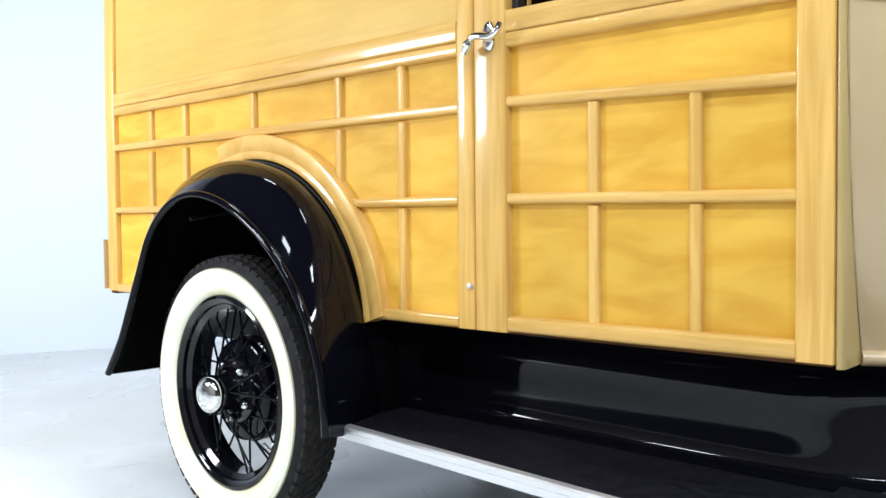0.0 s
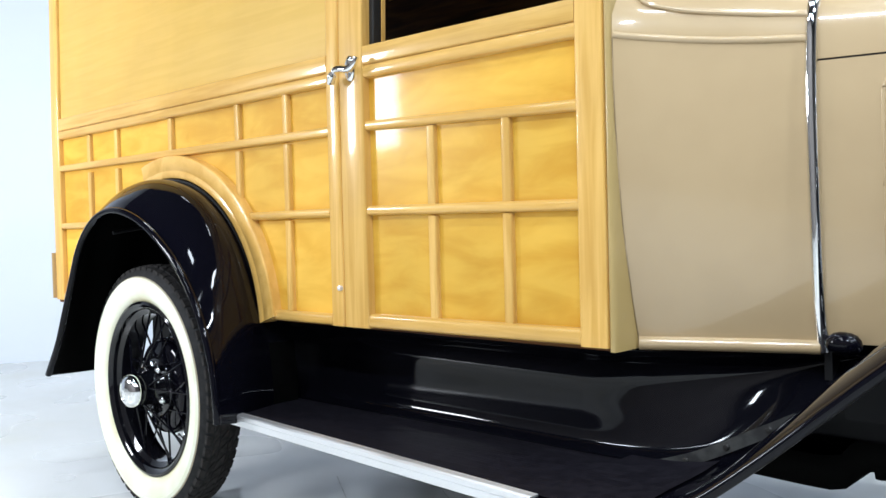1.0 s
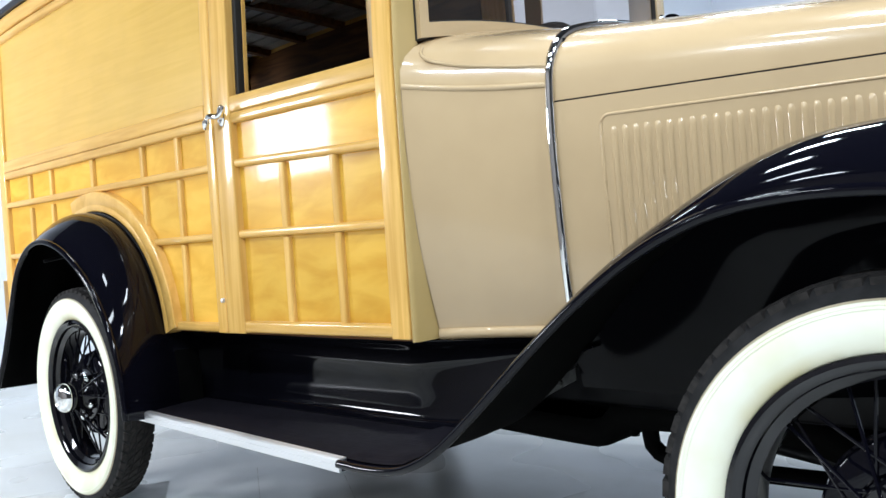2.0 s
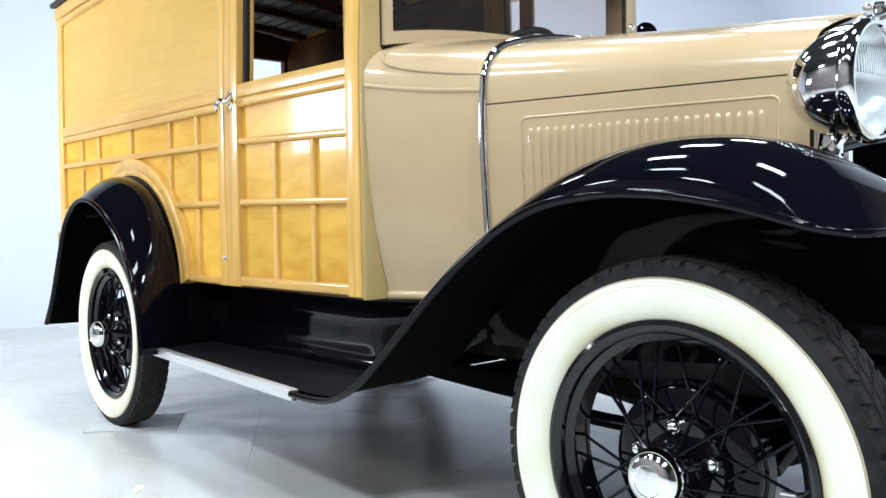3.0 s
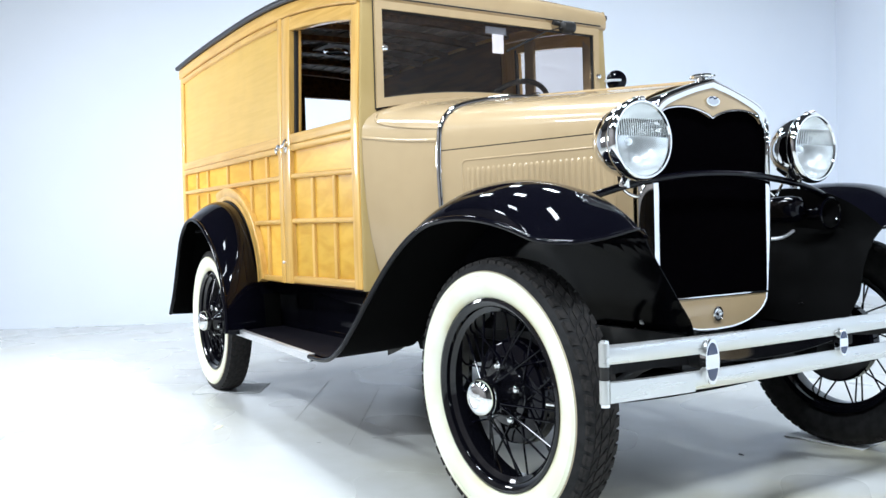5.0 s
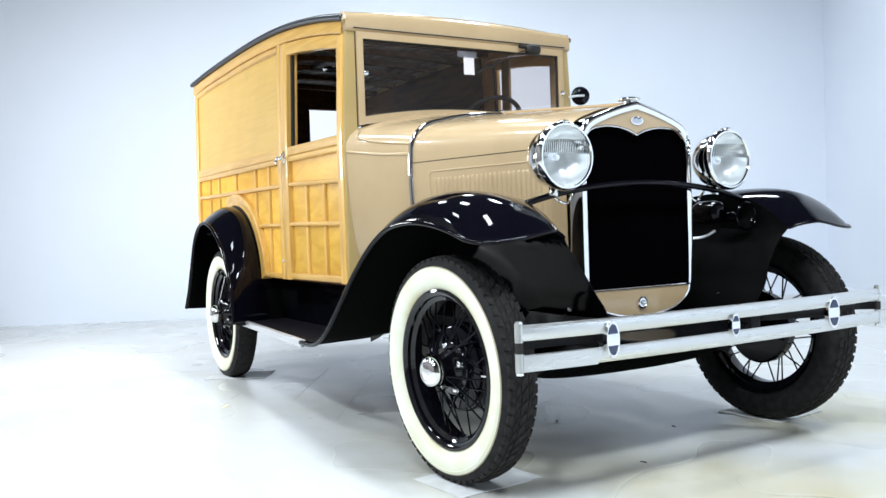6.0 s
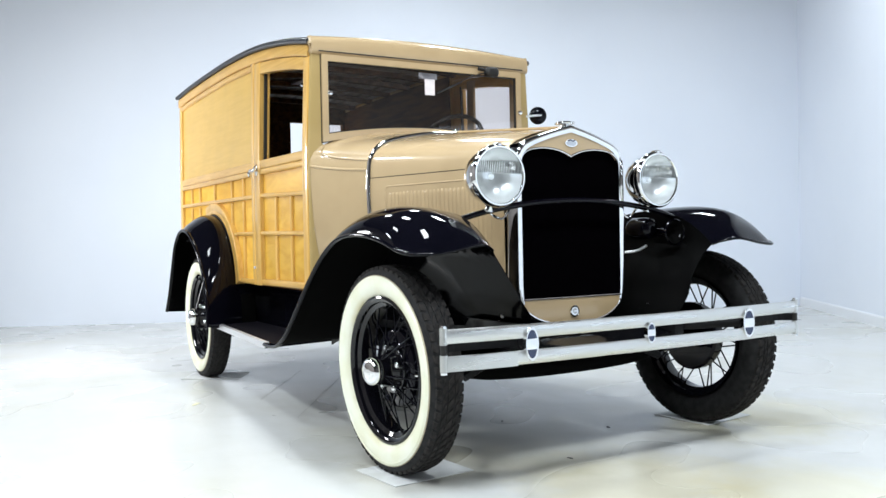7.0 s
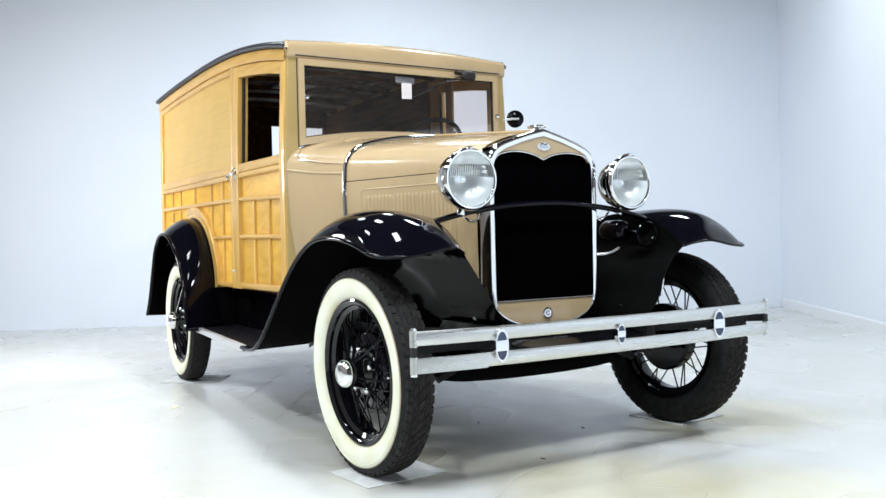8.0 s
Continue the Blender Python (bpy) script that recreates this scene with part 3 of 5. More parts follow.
def build_side(side):
    body = part("side_frame", strip(line((-0.922, Z_BOT + 0.004), (-0.922, roof_z(-0.92) - 0.03), 10), 0.066, Y0, YB, side, 0.008), WOOD_V, car, "varnished maple side frame with birch panels")

    def rail(name, path, width, y1=YB, material=WOOD_H, r=0.007, mid=None, label=""):
        return part(name, strip(path, width, Y0, y1, side, r, mid=mid), material, body, label)

    # front post of the rear section
    rail("post", line((0.733, Z_BOT), (0.733, roof_z(0.73) - 0.03), 10), 0.047, YB + 0.003, WOOD_V)
    # belt: broad rounded board over a bead
    rail("belt_rail", line((-0.888, 1.275), (0.709, 1.269), 16), 0.046, YB + 0.001, r=0.005)
    rail("belt_bead", line((-0.888, 1.2365), (0.709, 1.2305), 16), 0.031, YB, r=0.008)
    rail("batten", line((-0.888, Z_R2 + 0.016), (0.709, Z_R2 + 0.006), 16), 0.023, YB - 0.001, r=0.006)
    rail("batten", line((-0.888, Z_R3 + 0.004), (-0.495, Z_R3 + 0.004), 8), 0.022, YB, r=0.008)
    rail("batten", line((0.33, Z_R3 + 0.006), (0.709, Z_R3 + 0.006), 8), 0.022, YB, r=0.008)
    rail("bottom_rail", line((0.425, Z_BOT + 0.014), (0.709, Z_BOT + 0.014), 6), 0.028, YB, r=0.008)
    rail("bottom_rail", line((-0.888, Z_BOT + 0.014), (-0.605, Z_BOT + 0.014), 6), 0.028, YB, r=0.008)
    mull = (-0.652, -0.441, -0.078, 0.296, 0.525)
    for i, x in enumerate(mull):
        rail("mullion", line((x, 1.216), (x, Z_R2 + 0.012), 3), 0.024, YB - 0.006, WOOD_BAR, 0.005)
        if i == 2:
            continue
        low = max(Z_BOT + 0.02, arch_z(x, 0.02))
        cuts = [Z_R2 - 0.012, Z_R3 + 0.010, Z_R3 - 0.010, low]
        if low > Z_R3:
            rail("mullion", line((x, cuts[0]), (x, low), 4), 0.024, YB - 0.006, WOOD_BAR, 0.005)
        else:
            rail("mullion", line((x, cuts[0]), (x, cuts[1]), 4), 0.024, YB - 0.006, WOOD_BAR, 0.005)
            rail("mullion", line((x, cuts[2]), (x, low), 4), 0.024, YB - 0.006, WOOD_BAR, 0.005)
    # bent wheel-arch trim
    pts = []
    for k in range(49):
        a = radians(108) * (1.0 - k / 48)
        x = ARCH_C[0] + ARCH_A * math.cos(a)
        z = ARCH_C[1] + ARCH_B * math.sin(a)
        if x < ARCH_C[0]:
            z = max(z, well_z(x) + 0.018)
        if z > Z_BOT:
            pts.append((x, z))
    pts = pts + [(pts[-1][0] + 0.002, Z_BOT)]
    rail("wheel_arch_trim", pts, 0.070, YR + 0.004, WOOD_ARCH, 0.005, [(-0.016, 0.0), (-0.012, -0.002), (-0.010, -0.002), (-0.006, 0.0)], "bent maple wheel-arch trim")
    # header under the roof and the bead below it
    head = [(x, roof_z(x) - 0.047) for x in (X_REAR + 0.004 + (1.502 - X_REAR) * k / 30 for k in range(31))]
    rail("header_rail", head, 0.060, YR, r=0.008)
    rail("header_bead", [(x, roof_z(x) - 0.097) for x in (-0.888 + (0.709 + 0.888) * k / 20 for k in range(21))], 0.034, YB + 0.003, r=0.011)
    # panels
    cols = (-0.888,) + mull + (0.709,)
    b = sheet(-0.888, 0.709, 1.285, lambda x: roof_z(x) - 0.10, Y0 + 0.004, YP + 0.006, side, 20, 10)
    part("panel", b, PALE, body, "plain pale varnished birch panel")
    for i in range(6):
        b = sheet(cols[i], cols[i + 1], Z_R2, 1.22, Y0 + 0.004, YP, side, 6, 3)
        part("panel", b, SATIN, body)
    low_cols = (-0.888, -0.652, -0.441, 0.296, 0.525, 0.709)
    for i in range(5):
        for z0, z1 in ((Z_R3, Z_R2), (Z_BOT + 0.01, Z_R3)):
            b = sheet(low_cols[i], low_cols[i + 1], lambda x, q=z0: max(q, well_z(x)), z1, Y0 + 0.004, YP, side, 30, 3)
            if b:
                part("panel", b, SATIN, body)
    # brass latch of the tailgate at the rear edge
    part("hinge", block(-0.961, -0.955, side * 0.66, side * 0.690, 0.62, 0.79, 0.002), mat("aged_brass", (0.62, 0.52, 0.34), 0.4, 0.6), body, "aged brass corner hinge")
    return body


def build_door(side):
    stile = strip(line((0.804, Z_BOT), (0.804, roof_z(0.8) - 0.082), 12), 0.086, Y0, YB + 0.003, side, 0.005)
    door = part("door", stile, WOOD_V, car, "varnished maple front door with an open window")

    def rail(name, path, width, y1=YB, material=WOOD_H, r=0.007, label=""):
        return part(name, strip(path, width, Y0, y1, side, r), material, door, label)

    rail("stile", line((1.480, Z_BOT), (1.480, roof_z(1.48) - 0.082), 14), 0.062, YB + 0.003, WOOD_V, 0.005)
    x0, x1 = 0.847, 1.449
    rail("window_sill", line((x0, 1.271), (x1, 1.269), 10), 0.046, YB + 0.001, r=0.005)
    rail("sill_bead", line((x0, 1.2325), (x1, 1.2305), 10), 0.031, YB, r=0.008)
    rail("batten", line((x0, 1.102), (x1, 1.084), 10), 0.023, YB - 0.001, r=0.008)
    rail("batten", line((x0, Z_R3 + 0.007), (x1, Z_R3 - 0.001), 10), 0.023, YB - 0.001, r=0.008)
    rail("bottom_rail", line((x0, Z_BOT + 0.018), (x1, Z_BOT + 0.018), 10), 0.034, YB, r=0.008)
    rail("top_rail", [(x, roof_z(x) - 0.112) for x in (x0 + (x1 - x0) * k / 12 for k in range(13))], 0.062, YB, r=0.005)
    for x in (1.054, 1.268):
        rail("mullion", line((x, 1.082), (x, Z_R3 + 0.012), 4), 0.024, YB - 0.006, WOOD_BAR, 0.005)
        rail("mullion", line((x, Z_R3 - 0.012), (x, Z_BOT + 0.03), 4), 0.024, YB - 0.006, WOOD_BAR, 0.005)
    cols = (x0, 1.054, 1.268, x1)
    part("panel", sheet(x0, x1, 1.09, 1.235, Y0 + 0.004, YP, side, 8, 3), PANEL, door)
    for i in range(3):
        for z0, z1 in ((Z_R3, 1.095), (Z_BOT + 0.02, Z_R3)):
            part("panel", sheet(cols[i], cols[i + 1], z0, z1, Y0 + 0.004, YP, side, 5, 4), PANEL, door)
    # window channels: black felt with a bright edge
    part("window_channel", strip(line((0.855, 1.29), (0.855, 1.785), 6), 0.016, Y0 - 0.004, Y0 + 0.020, side, 0.003), GUM, door)
    part("channel_edge", strip(line((0.881, 1.292), (0.881, 1.77), 6), 0.0025, Y0 - 0.002, Y0 + 0.010, side, 0.001), WOOD_V, door)
    # handle: plate, curved lever, cylinder
    y = side * (YB + 0.001)
    o = side
    esc = turned([(0.0, 0.006), (0.012, 0.006), (0.016, 0.003), (0.017, 0.0)], 20)
    hm = Matrix.Translation((0.805, y, 1.244)) @ pose(0, 0, 0, 0, 0, 0 if side > 0 else 180)
    bmh = join(moved(esc, hm @ Matrix.Diagonal((1.0, 1, 1.9, 1))), tube([(0.805, y, 1.244), (0.805, y + o * 0.026, 1.240)], 0.009, 12))
    handle = part("door_handle", bmh, CHROME, door, "curved chrome lever handle")
    lever = spline([(0.855, y + o * 0.022, 1.262), (0.848, y + o * 0.026, 1.245), (0.830, y + o * 0.029, 1.236), (0.806, y + o * 0.030, 1.240), (0.784, y + o * 0.030, 1.241), (0.768, y + o * 0.028, 1.223), (0.758, y + o * 0.022, 1.214)], 18)
    part("lever", tube(lever, [0.004 + 0.0055 * math.sin(math.pi * min(1, (k + 3) / 19)) + (0.006 if k > 13 else 0) for k in range(18)], 10), CHROME, door)
    part("door_stop", turned([(0.0, 0.010), (0.006, 0.008), (0.008, 0.0)], 14), ALU, door).matrix_local = pose(0.747, side * (YB - 0.001), 0.705, 0, 0, 0 if side > 0 else 180)
    return door


for s in (-1, 1):
    build_side(s)
    build_door(s)

# ---- tail: rear wall with two windows ----
XR = -0.955
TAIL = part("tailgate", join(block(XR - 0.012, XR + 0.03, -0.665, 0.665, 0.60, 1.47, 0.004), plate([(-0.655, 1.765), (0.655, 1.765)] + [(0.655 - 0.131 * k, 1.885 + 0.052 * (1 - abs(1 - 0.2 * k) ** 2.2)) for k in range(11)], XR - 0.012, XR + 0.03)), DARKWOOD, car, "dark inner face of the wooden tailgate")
for y0, y1 in ((-0.655, -0.60), (-0.17, 0.165), (0.60, 0.655)):
    part("post", block(XR - 0.012, XR + 0.03, y0, y1, 1.47, 1.765, 0.003), DARKWOOD, TAIL)
part("bottom_rail", block(XR - 0.022, XR - 0.012, -0.66, 0.66, 0.60, 0.68, 0.003), WOOD_H, TAIL)

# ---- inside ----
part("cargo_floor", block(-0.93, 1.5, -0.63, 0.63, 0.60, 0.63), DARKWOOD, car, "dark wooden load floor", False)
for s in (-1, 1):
    part("inner_lining", sheet(-0.93, 0.72, lambda x: max(0.62, well_z(x) + 0.012), lambda x: roof_z(x) - 0.05, Y0 - 0.012, Y0 - 0.002, s, 40, 8), DARKWOOD, car, "dark brown inner lining")
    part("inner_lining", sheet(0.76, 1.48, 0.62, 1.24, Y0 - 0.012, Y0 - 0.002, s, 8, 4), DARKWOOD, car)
seat = part("bench_seat", block(0.55, 1.05, -0.58, 0.58, 0.63, 0.92, 0.05, 4), LEATHER, car, "brown bench seat")
part("backrest", moved(block(-0.06, 0.06, -0.58, 0.58, 0.0, 0.42, 0.045, 4), pose(0.58, 0, 0.90, 0, -10, 0)), LEATHER, seat)
part("bulkhead", block(1.52, 1.545, -0.52, 0.52, 0.62, 1.30), DARKWOOD, car, "", False)
part("dashboard", block(1.44, 1.50, -0.55, 0.55, 1.20, 1.33, 0.02, 3), TAN, car)
col_a, col_b = Vector((1.50, 0.36, 1.10)), Vector((1.16, 0.36, 1.375))
ax = (col_b - col_a).normalized()
steer = part("steering_column", tube([col_a, col_b], 0.016, 12), BLACK, car)
e1 = Vector((0, 1, 0))
e2 = ax.cross(e1).normalized()
ring_rows = []
for k in range(41):
    a = 2 * math.pi * k / 40
    rd = e1 * math.cos(a) + e2 * math.sin(a)
    c = col_b + rd * 0.205
    ring_rows.append([c + rd * (0.013 * math.cos(b)) + ax * (0.013 * math.sin(b)) for b in (2 * math.pi * j / 10 for j in range(10))])
part("steering_wheel", grid(ring_rows, True), GUM, steer, "black rimmed steering wheel")
for k in range(4):
    a = math.pi / 4 + math.pi / 2 * k
    rd = e1 * math.cos(a) + e2 * math.sin(a)
    part("spoke", tube([col_b - ax * 0.01, col_b + rd * 0.2], 0.007, 8, 0.6), GUM, steer)

# ---- roof ----
def crown(x):
    return 0.055 if x < 1.0 else 0.055 - 0.043 * min(1.0, (x - 1.0) / 0.52) ** 1.3


def roof_row(x, lift=0.0, over=0.0, n=25, drop=0.0):
    e = roof_z(x)
    row = []
    half = 0.688 - inset(x, e) + over
    for k in range(n):
        u = -1 + 2 * k / (n - 1)
        row.append((x, half * u, e - drop + lift + crown(x) * (1 - abs(u) ** 2.2)))
    return row


xs = [XR - 0.012 + (1.525 - XR + 0.012) * k / 24 for k in range(25)]
roof = part("roof", grid([roof_row(x) for x in xs]), VINYL, car, "dark grey vinyl-covered roof", solid=0.03, offset=0.0)
for s in (-1, 1):
    path = [(x, s * (0.694 - inset(x, roof_z(x))), roof_z(x) - 0.004) for x in xs]
    part("drip_rail", tube(path, 0.0125, 10, 1.15), VINYL, roof, "grey rounded drip edge")
part("drip_rail", tube([(XR - 0.012, y, z - 0.004) for _, y, z in roof_row(XR - 0.012)], 0.012, 8), VINYL, roof)
# pale slats over dark bows
for k in range(17):
    y = -0.60 + 0.075 * k
    rows = []
    for x in [q for q in xs[1:-1] if q < 0.82]:
        z = roof_z(x) - 0.022 + 0.6 * crown(x) * (1 - abs(y / 0.68) ** 2.2)
        rows.append([(x, y - 0.032, z), (x, y + 0.032, z), (x, y + 0.032, z - 0.012), (x, y - 0.032, z - 0.012)])
    part("roof_slat", grid(rows, True, True), LINER, roof, "", False)
rows = [[(x, y, roof_z(x) - 0.034 + 0.6 * crown(x) * (1 - abs(y / 0.68) ** 2.2)) for y in (-0.63 + 1.26 * k / 16 for k in range(17))] for x in [q for q in xs[1:-1] if q > 0.7]]
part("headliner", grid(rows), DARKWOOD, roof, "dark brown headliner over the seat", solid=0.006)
for x in (-0.75, -0.45, -0.15, 0.15, 0.45, 0.78, 1.10, 1.36):
    rows = []
    for k in range(17):
        y = -0.64 + 1.28 * k / 16
        z = roof_z(x) - 0.030 + 0.6 * crown(x) * (1 - abs(y / 0.68) ** 2.2)
        rows.append([(x - 0.02, y, z), (x + 0.02, y, z), (x + 0.02, y, z - 0.035), (x - 0.02, y, z - 0.035)])
    part("roof_bow", grid(rows, True, True), DARKWOOD, roof, "", False)
board = part("lamp_board", block(-0.16, 0.16, -0.12, 0.12, 0.0, 0.016, 0.004), LINER, roof, "", False)
board.matrix_local = pose(-0.07, 0, 1.905)
dome = part("dome_lamp", turned([(0.052, -0.006), (0.058, -0.012), (0.070, -0.010), (0.078, 0.0), (0.078, 0.006)], 32, "z"), CHROME, car, "round dome lamp with a chrome ring")
dome.matrix_local = pose(-0.07, 0, 1.903)
part("dome_glass", turned([(0.0, 0.0), (0.03, -0.002), (0.054, -0.008)], 24, "z"), GUM, dome)

# ---- steel front: pillars, cowl, windscreen ----
def mirrored(half, x):
    """A full row of points from a half section of (y, z), bottom to middle."""
    left = [(x, -y, z) for y, z in half]
    return left + [(x, y, z) for y, z in reversed(half[:-1])]


def half_spline(pts, n):
    return [(p.x, p.y) for p in spline([(a, b, 0) for a, b in pts], n)]


COWL_R = [(0.571, 0.603), (0.600, 0.715), (0.629, 0.86), (0.648, 1.06), (0.652, 1.21), (0.645, 1.258), (0.605, 1.302), (0.50, 1.345), (0.25, 1.393), (0.0, 1.406)]
COWL_F = [(0.447, 0.603), (0.468, 0.72), (0.482, 0.90), (0.489, 1.05), (0.487, 1.16), (0.477, 1.225), (0.436, 1.278), (0.363, 1.310), (0.19, 1.345), (0.0, 1.357)]
HOOD_F = [(0.272, 0.60), (0.275, 0.72), (0.277, 0.90), (0.278, 1.05), (0.275, 1.13), (0.265, 1.18), (0.232, 1.222), (0.18, 1.248), (0.09, 1.277), (0.0, 1.289)]


def blend(a, b, u):
    return [(p[0] + (q[0] - p[0]) * u, p[1] + (q[1] - p[1]) * u) for p, q in zip(a, b)]


rows = []
for x in (1.528, 1.545, 1.58, 1.63, 1.69, 1.76, 1.832):
    u = (x - 1.528) / 0.304
    u = u ** 0.85
    rows.append(mirrored(half_spline(blend(COWL_R, COWL_F, u), 34), x))
cowl = part("cowl", grid(rows), TAN, car, "glossy tan steel cowl", solid=0.004, offset=-1)
for s in (-1, 1):
    belt = [(x, s * (0.648 + (0.485 - 0.648) * ((x - 1.528) / 0.304) ** 0.85), 1.207 - 0.034 * (x - 1.528) / 0.304 - 0.006 * math.sin(math.pi * (x - 1.528) / 0.304)) for x in (1.528 + 0.304 * k / 14 for k in range(15))]
    part("belt_moulding", tube(belt, 0.0075, 10), TAN, cowl)
    swoop = spline([(1.546, s * 0.588, 1.303), (1.556, s * 0.604, 1.284), (1.575, s * 0.606, 1.266), (1.61, s * 0.589, 1.252), (1.66, s * 0.565, 1.240), (1.75, s * 0.519, 1.226), (1.83, s * 0.480, 1.217)], 30)
    part("coach_line", tube(swoop, 0.0045, 8), TAN, cowl)
    low = [(x, s * (0.574 + (0.449 - 0.574) * ((x - 1.528) / 0.304) ** 0.85), 0.612) for x in (1.528, 1.58, 1.64, 1.70, 1.77, 1.832)]
    part("sill_moulding", tube(low, 0.014, 12), TAN, cowl)
    # pillar between door and cowl
    out = []
    for k in range(21):
        z = 0.602 + (1.80 - 0.602) * k / 20
        y = YB - 0.001 - inset(1.51, z)
        inner = 0.55 if z < 1.3 else 0.585
        out.append([(1.513, s * (y - 0.003), z), (1.516, s * y, z), (1.521, s * y, z), (1.525, s * (y - 0.004), z), (1.5275, s * (y - 0.012), z), (1.5275, s * inner, z), (1.513, s * inner, z)])
    pil = part("front_pillar", grid(out, True, True), PILLAR, car, "tan front pillar with the wood's reflection in its colour", angle=50)
    part("pillar_seam", tube([(1.529, s * (lerp_table([(0.6, 0.571), (0.715, 0.600), (0.86, 0.629), (1.06, 0.648), (1.21, 0.652), (1.40, 0.652)], z)[0]), z) for z in (0.6 + 0.05 * k for k in range(13))], 0.0009, 6), SEAM, pil)

# inner faces beside the windscreen, and the post behind the far door glass
for s in (-1, 1):
    part("inner_pillar", block(1.405, 1.512, s * 0.602, s * 0.624, 1.30, 1.76, 0.006), TAN, car, "tan inner face of the front pillar")
part("inner_post", block(0.955, 1.030, 0.600, 0.618, 1.29, 1.80, 0.004), TAN, car, "tan inner post of the left door")

# windscreen: bowed lower edge
def ws_low(y):
    return 1.326 + 0.056 * (1 - (abs(y) / 0.587) ** 2)


def ws_ring(inset_d, top, half):
    pts = [(y, ws_low(y) + inset_d) for y in (-half + 2 * half * k / 24 for k in range(25))]
    pts[0] = (-half, ws_low(half) + inset_d)
    return pts + [(half, top), (-half, top)]


def frame_between(outer, inner, x0, x1):
    rows = [[(x1, y, z) for y, z in outer], [(x1, y, z) for y, z in inner], [(x0, y, z) for y, z in inner], [(x0, y, z) for y, z in outer]]
    rows.append(rows[0])
    bm = bmesh.new()
    vs = [[bm.verts.new(p) for p in r] for r in rows[:4]]
    n = len(outer)
    for a, b in ((0, 1), (1, 2), (2, 3), (3, 0)):
        for i in range(n):
            j = (i + 1) % n
            bm.faces.new((vs[a][i], vs[a][j], vs[b][j], vs[b][i]))
    return bm


WSX = 1.533
ws = part("windscreen_frame", frame_between(ws_ring(0.0, 1.752, 0.587), ws_ring(0.036, 1.720, 0.556), WSX - 0.02, WSX + 0.012), TAN, car, "tan windscreen frame with a bowed lower edge", False)
part("gasket", frame_between(ws_ring(-0.004, 1.755, 0.590), ws_ring(-0.001, 1.752, 0.5875), WSX - 0.02, WSX - 0.001), GUM, ws, "", False)
part("glass_seal", frame_between(ws_ring(0.036, 1.720, 0.556), ws_ring(0.041, 1.715, 0.551), WSX - 0.012, WSX + 0.006), GUM, ws, "", False)
pane = part("windscreen_glass", plate(ws_ring(0.038, 1.718, 0.553), WSX - 0.006, WSX - 0.001), GLASS, ws, "clear windscreen glass", False)
pane.visible_shadow = False
part("sticker", block(WSX - 0.0085, WSX - 0.0075, -0.010, 0.050, 1.594, 1.676), STICKER, ws, "white paper sticker", False)
part("sticker_tape", block(WSX - 0.0085, WSX - 0.0075, -0.045, 0.065, 1.676, 1.708), mat("blue_tint", (0.20, 0.225, 0.26), 0.4), ws, "", False)
part("wing_knob", turned([(0.0, 0.014), (0.010, 0.012), (0.014, 0.004), (0.012, 0.0)], 16, "x"), CHROME, ws).matrix_local = pose(WSX + 0.012, -0.548, 1.565)
part("wing_knob", turned([(0.0, 0.014), (0.010, 0.012), (0.014, 0.004), (0.012, 0.0)], 16, "x"), CHROME, ws).matrix_local = pose(WSX + 0.012, 0.575, 1.53)
wiper = part("wiper_motor", join(block(WSX + 0.012, WSX + 0.062, 0.335, 0.42, 1.708, 1.760, 0.022, 4), tube([(WSX + 0.03, 0.30, 1.748), (WSX + 0.03, 0.34, 1.745)], 0.010, 10)), GUM, car, "black wiper motor with a thin arm")
part("wiper_arm", tube([(WSX + 0.05, 0.36, 1.735), (WSX + 0.03, 0.26, 1.705), (WSX + 0.016, 0.065, 1.610)], 0.0028, 8), GUM, wiper)
part("wiper_blade", tube([(WSX + 0.016, 0.20, 1.672), (WSX + 0.014, 0.05, 1.602)], 0.0036, 8, 1.4), GUM, wiper)
# header with its curled visor edge
rows = []
for k in range(29):
    u = -1 + 2 * k / 28
    y = 0.636 * u
    c = 0.016 * (1 - u * u)
    rows.append([(1.50, y, 1.752), (1.530, y, 1.752), (1.538, y, 1.757), (1.541, y, 1.766), (1.543, y, 1.800 + c * 0.6), (1.536, y, 1.824 + c), (1.520, y, 1.838 + c), (1.49, y, 1.845 + c * 1.6), (1.49, y, 1.80)])
header = part("visor_header", grid(rows, True, True), TAN, car, "tan steel header over the windscreen", angle=55)
part("header_seam", tube([(1.543, -0.60, 1.7665), (1.543, 0.60, 1.7665)], 0.003, 6), GUM, header)
for s in (-1, 1):
    part("corner_cap", tube([(1.520, s * 0.634, 1.76), (1.522, s * 0.636, 1.80), (1.516, s * 0.632, 1.836)], 0.014, 10), TAN, header)
# round mirror on the left
mir = part("side_mirror", turned([(0.0, -0.004), (0.044, -0.004), (0.050, 0.0), (0.048, 0.008), (0.03, 0.016), (0.0, 0.019)], 28, "x"), BLACK, car, "round black side mirror")
mir.matrix_local = pose(1.507, 0.728, 1.528, 0, 0, -25)
part("mirror_arm", tube([(1.53, 0.63, 1.515), (1.535, 0.68, 1.522), (1.528, 0.735, 1.528)], 0.006, 8), ALU, car, "bright mirror arm")

# ---- bonnet ----
XH0, XH1 = 1.846, 2.628


def hood_half(x):
    return blend(COWL_F, HOOD_F, max(0.0, min(1.0, (x - 1.832) / (2.640 - 1.832))))


def hood_y(x, z):
    pts = [(b, a) for a, b in hood_half(x)]
    return lerp_table(pts, z)[0]


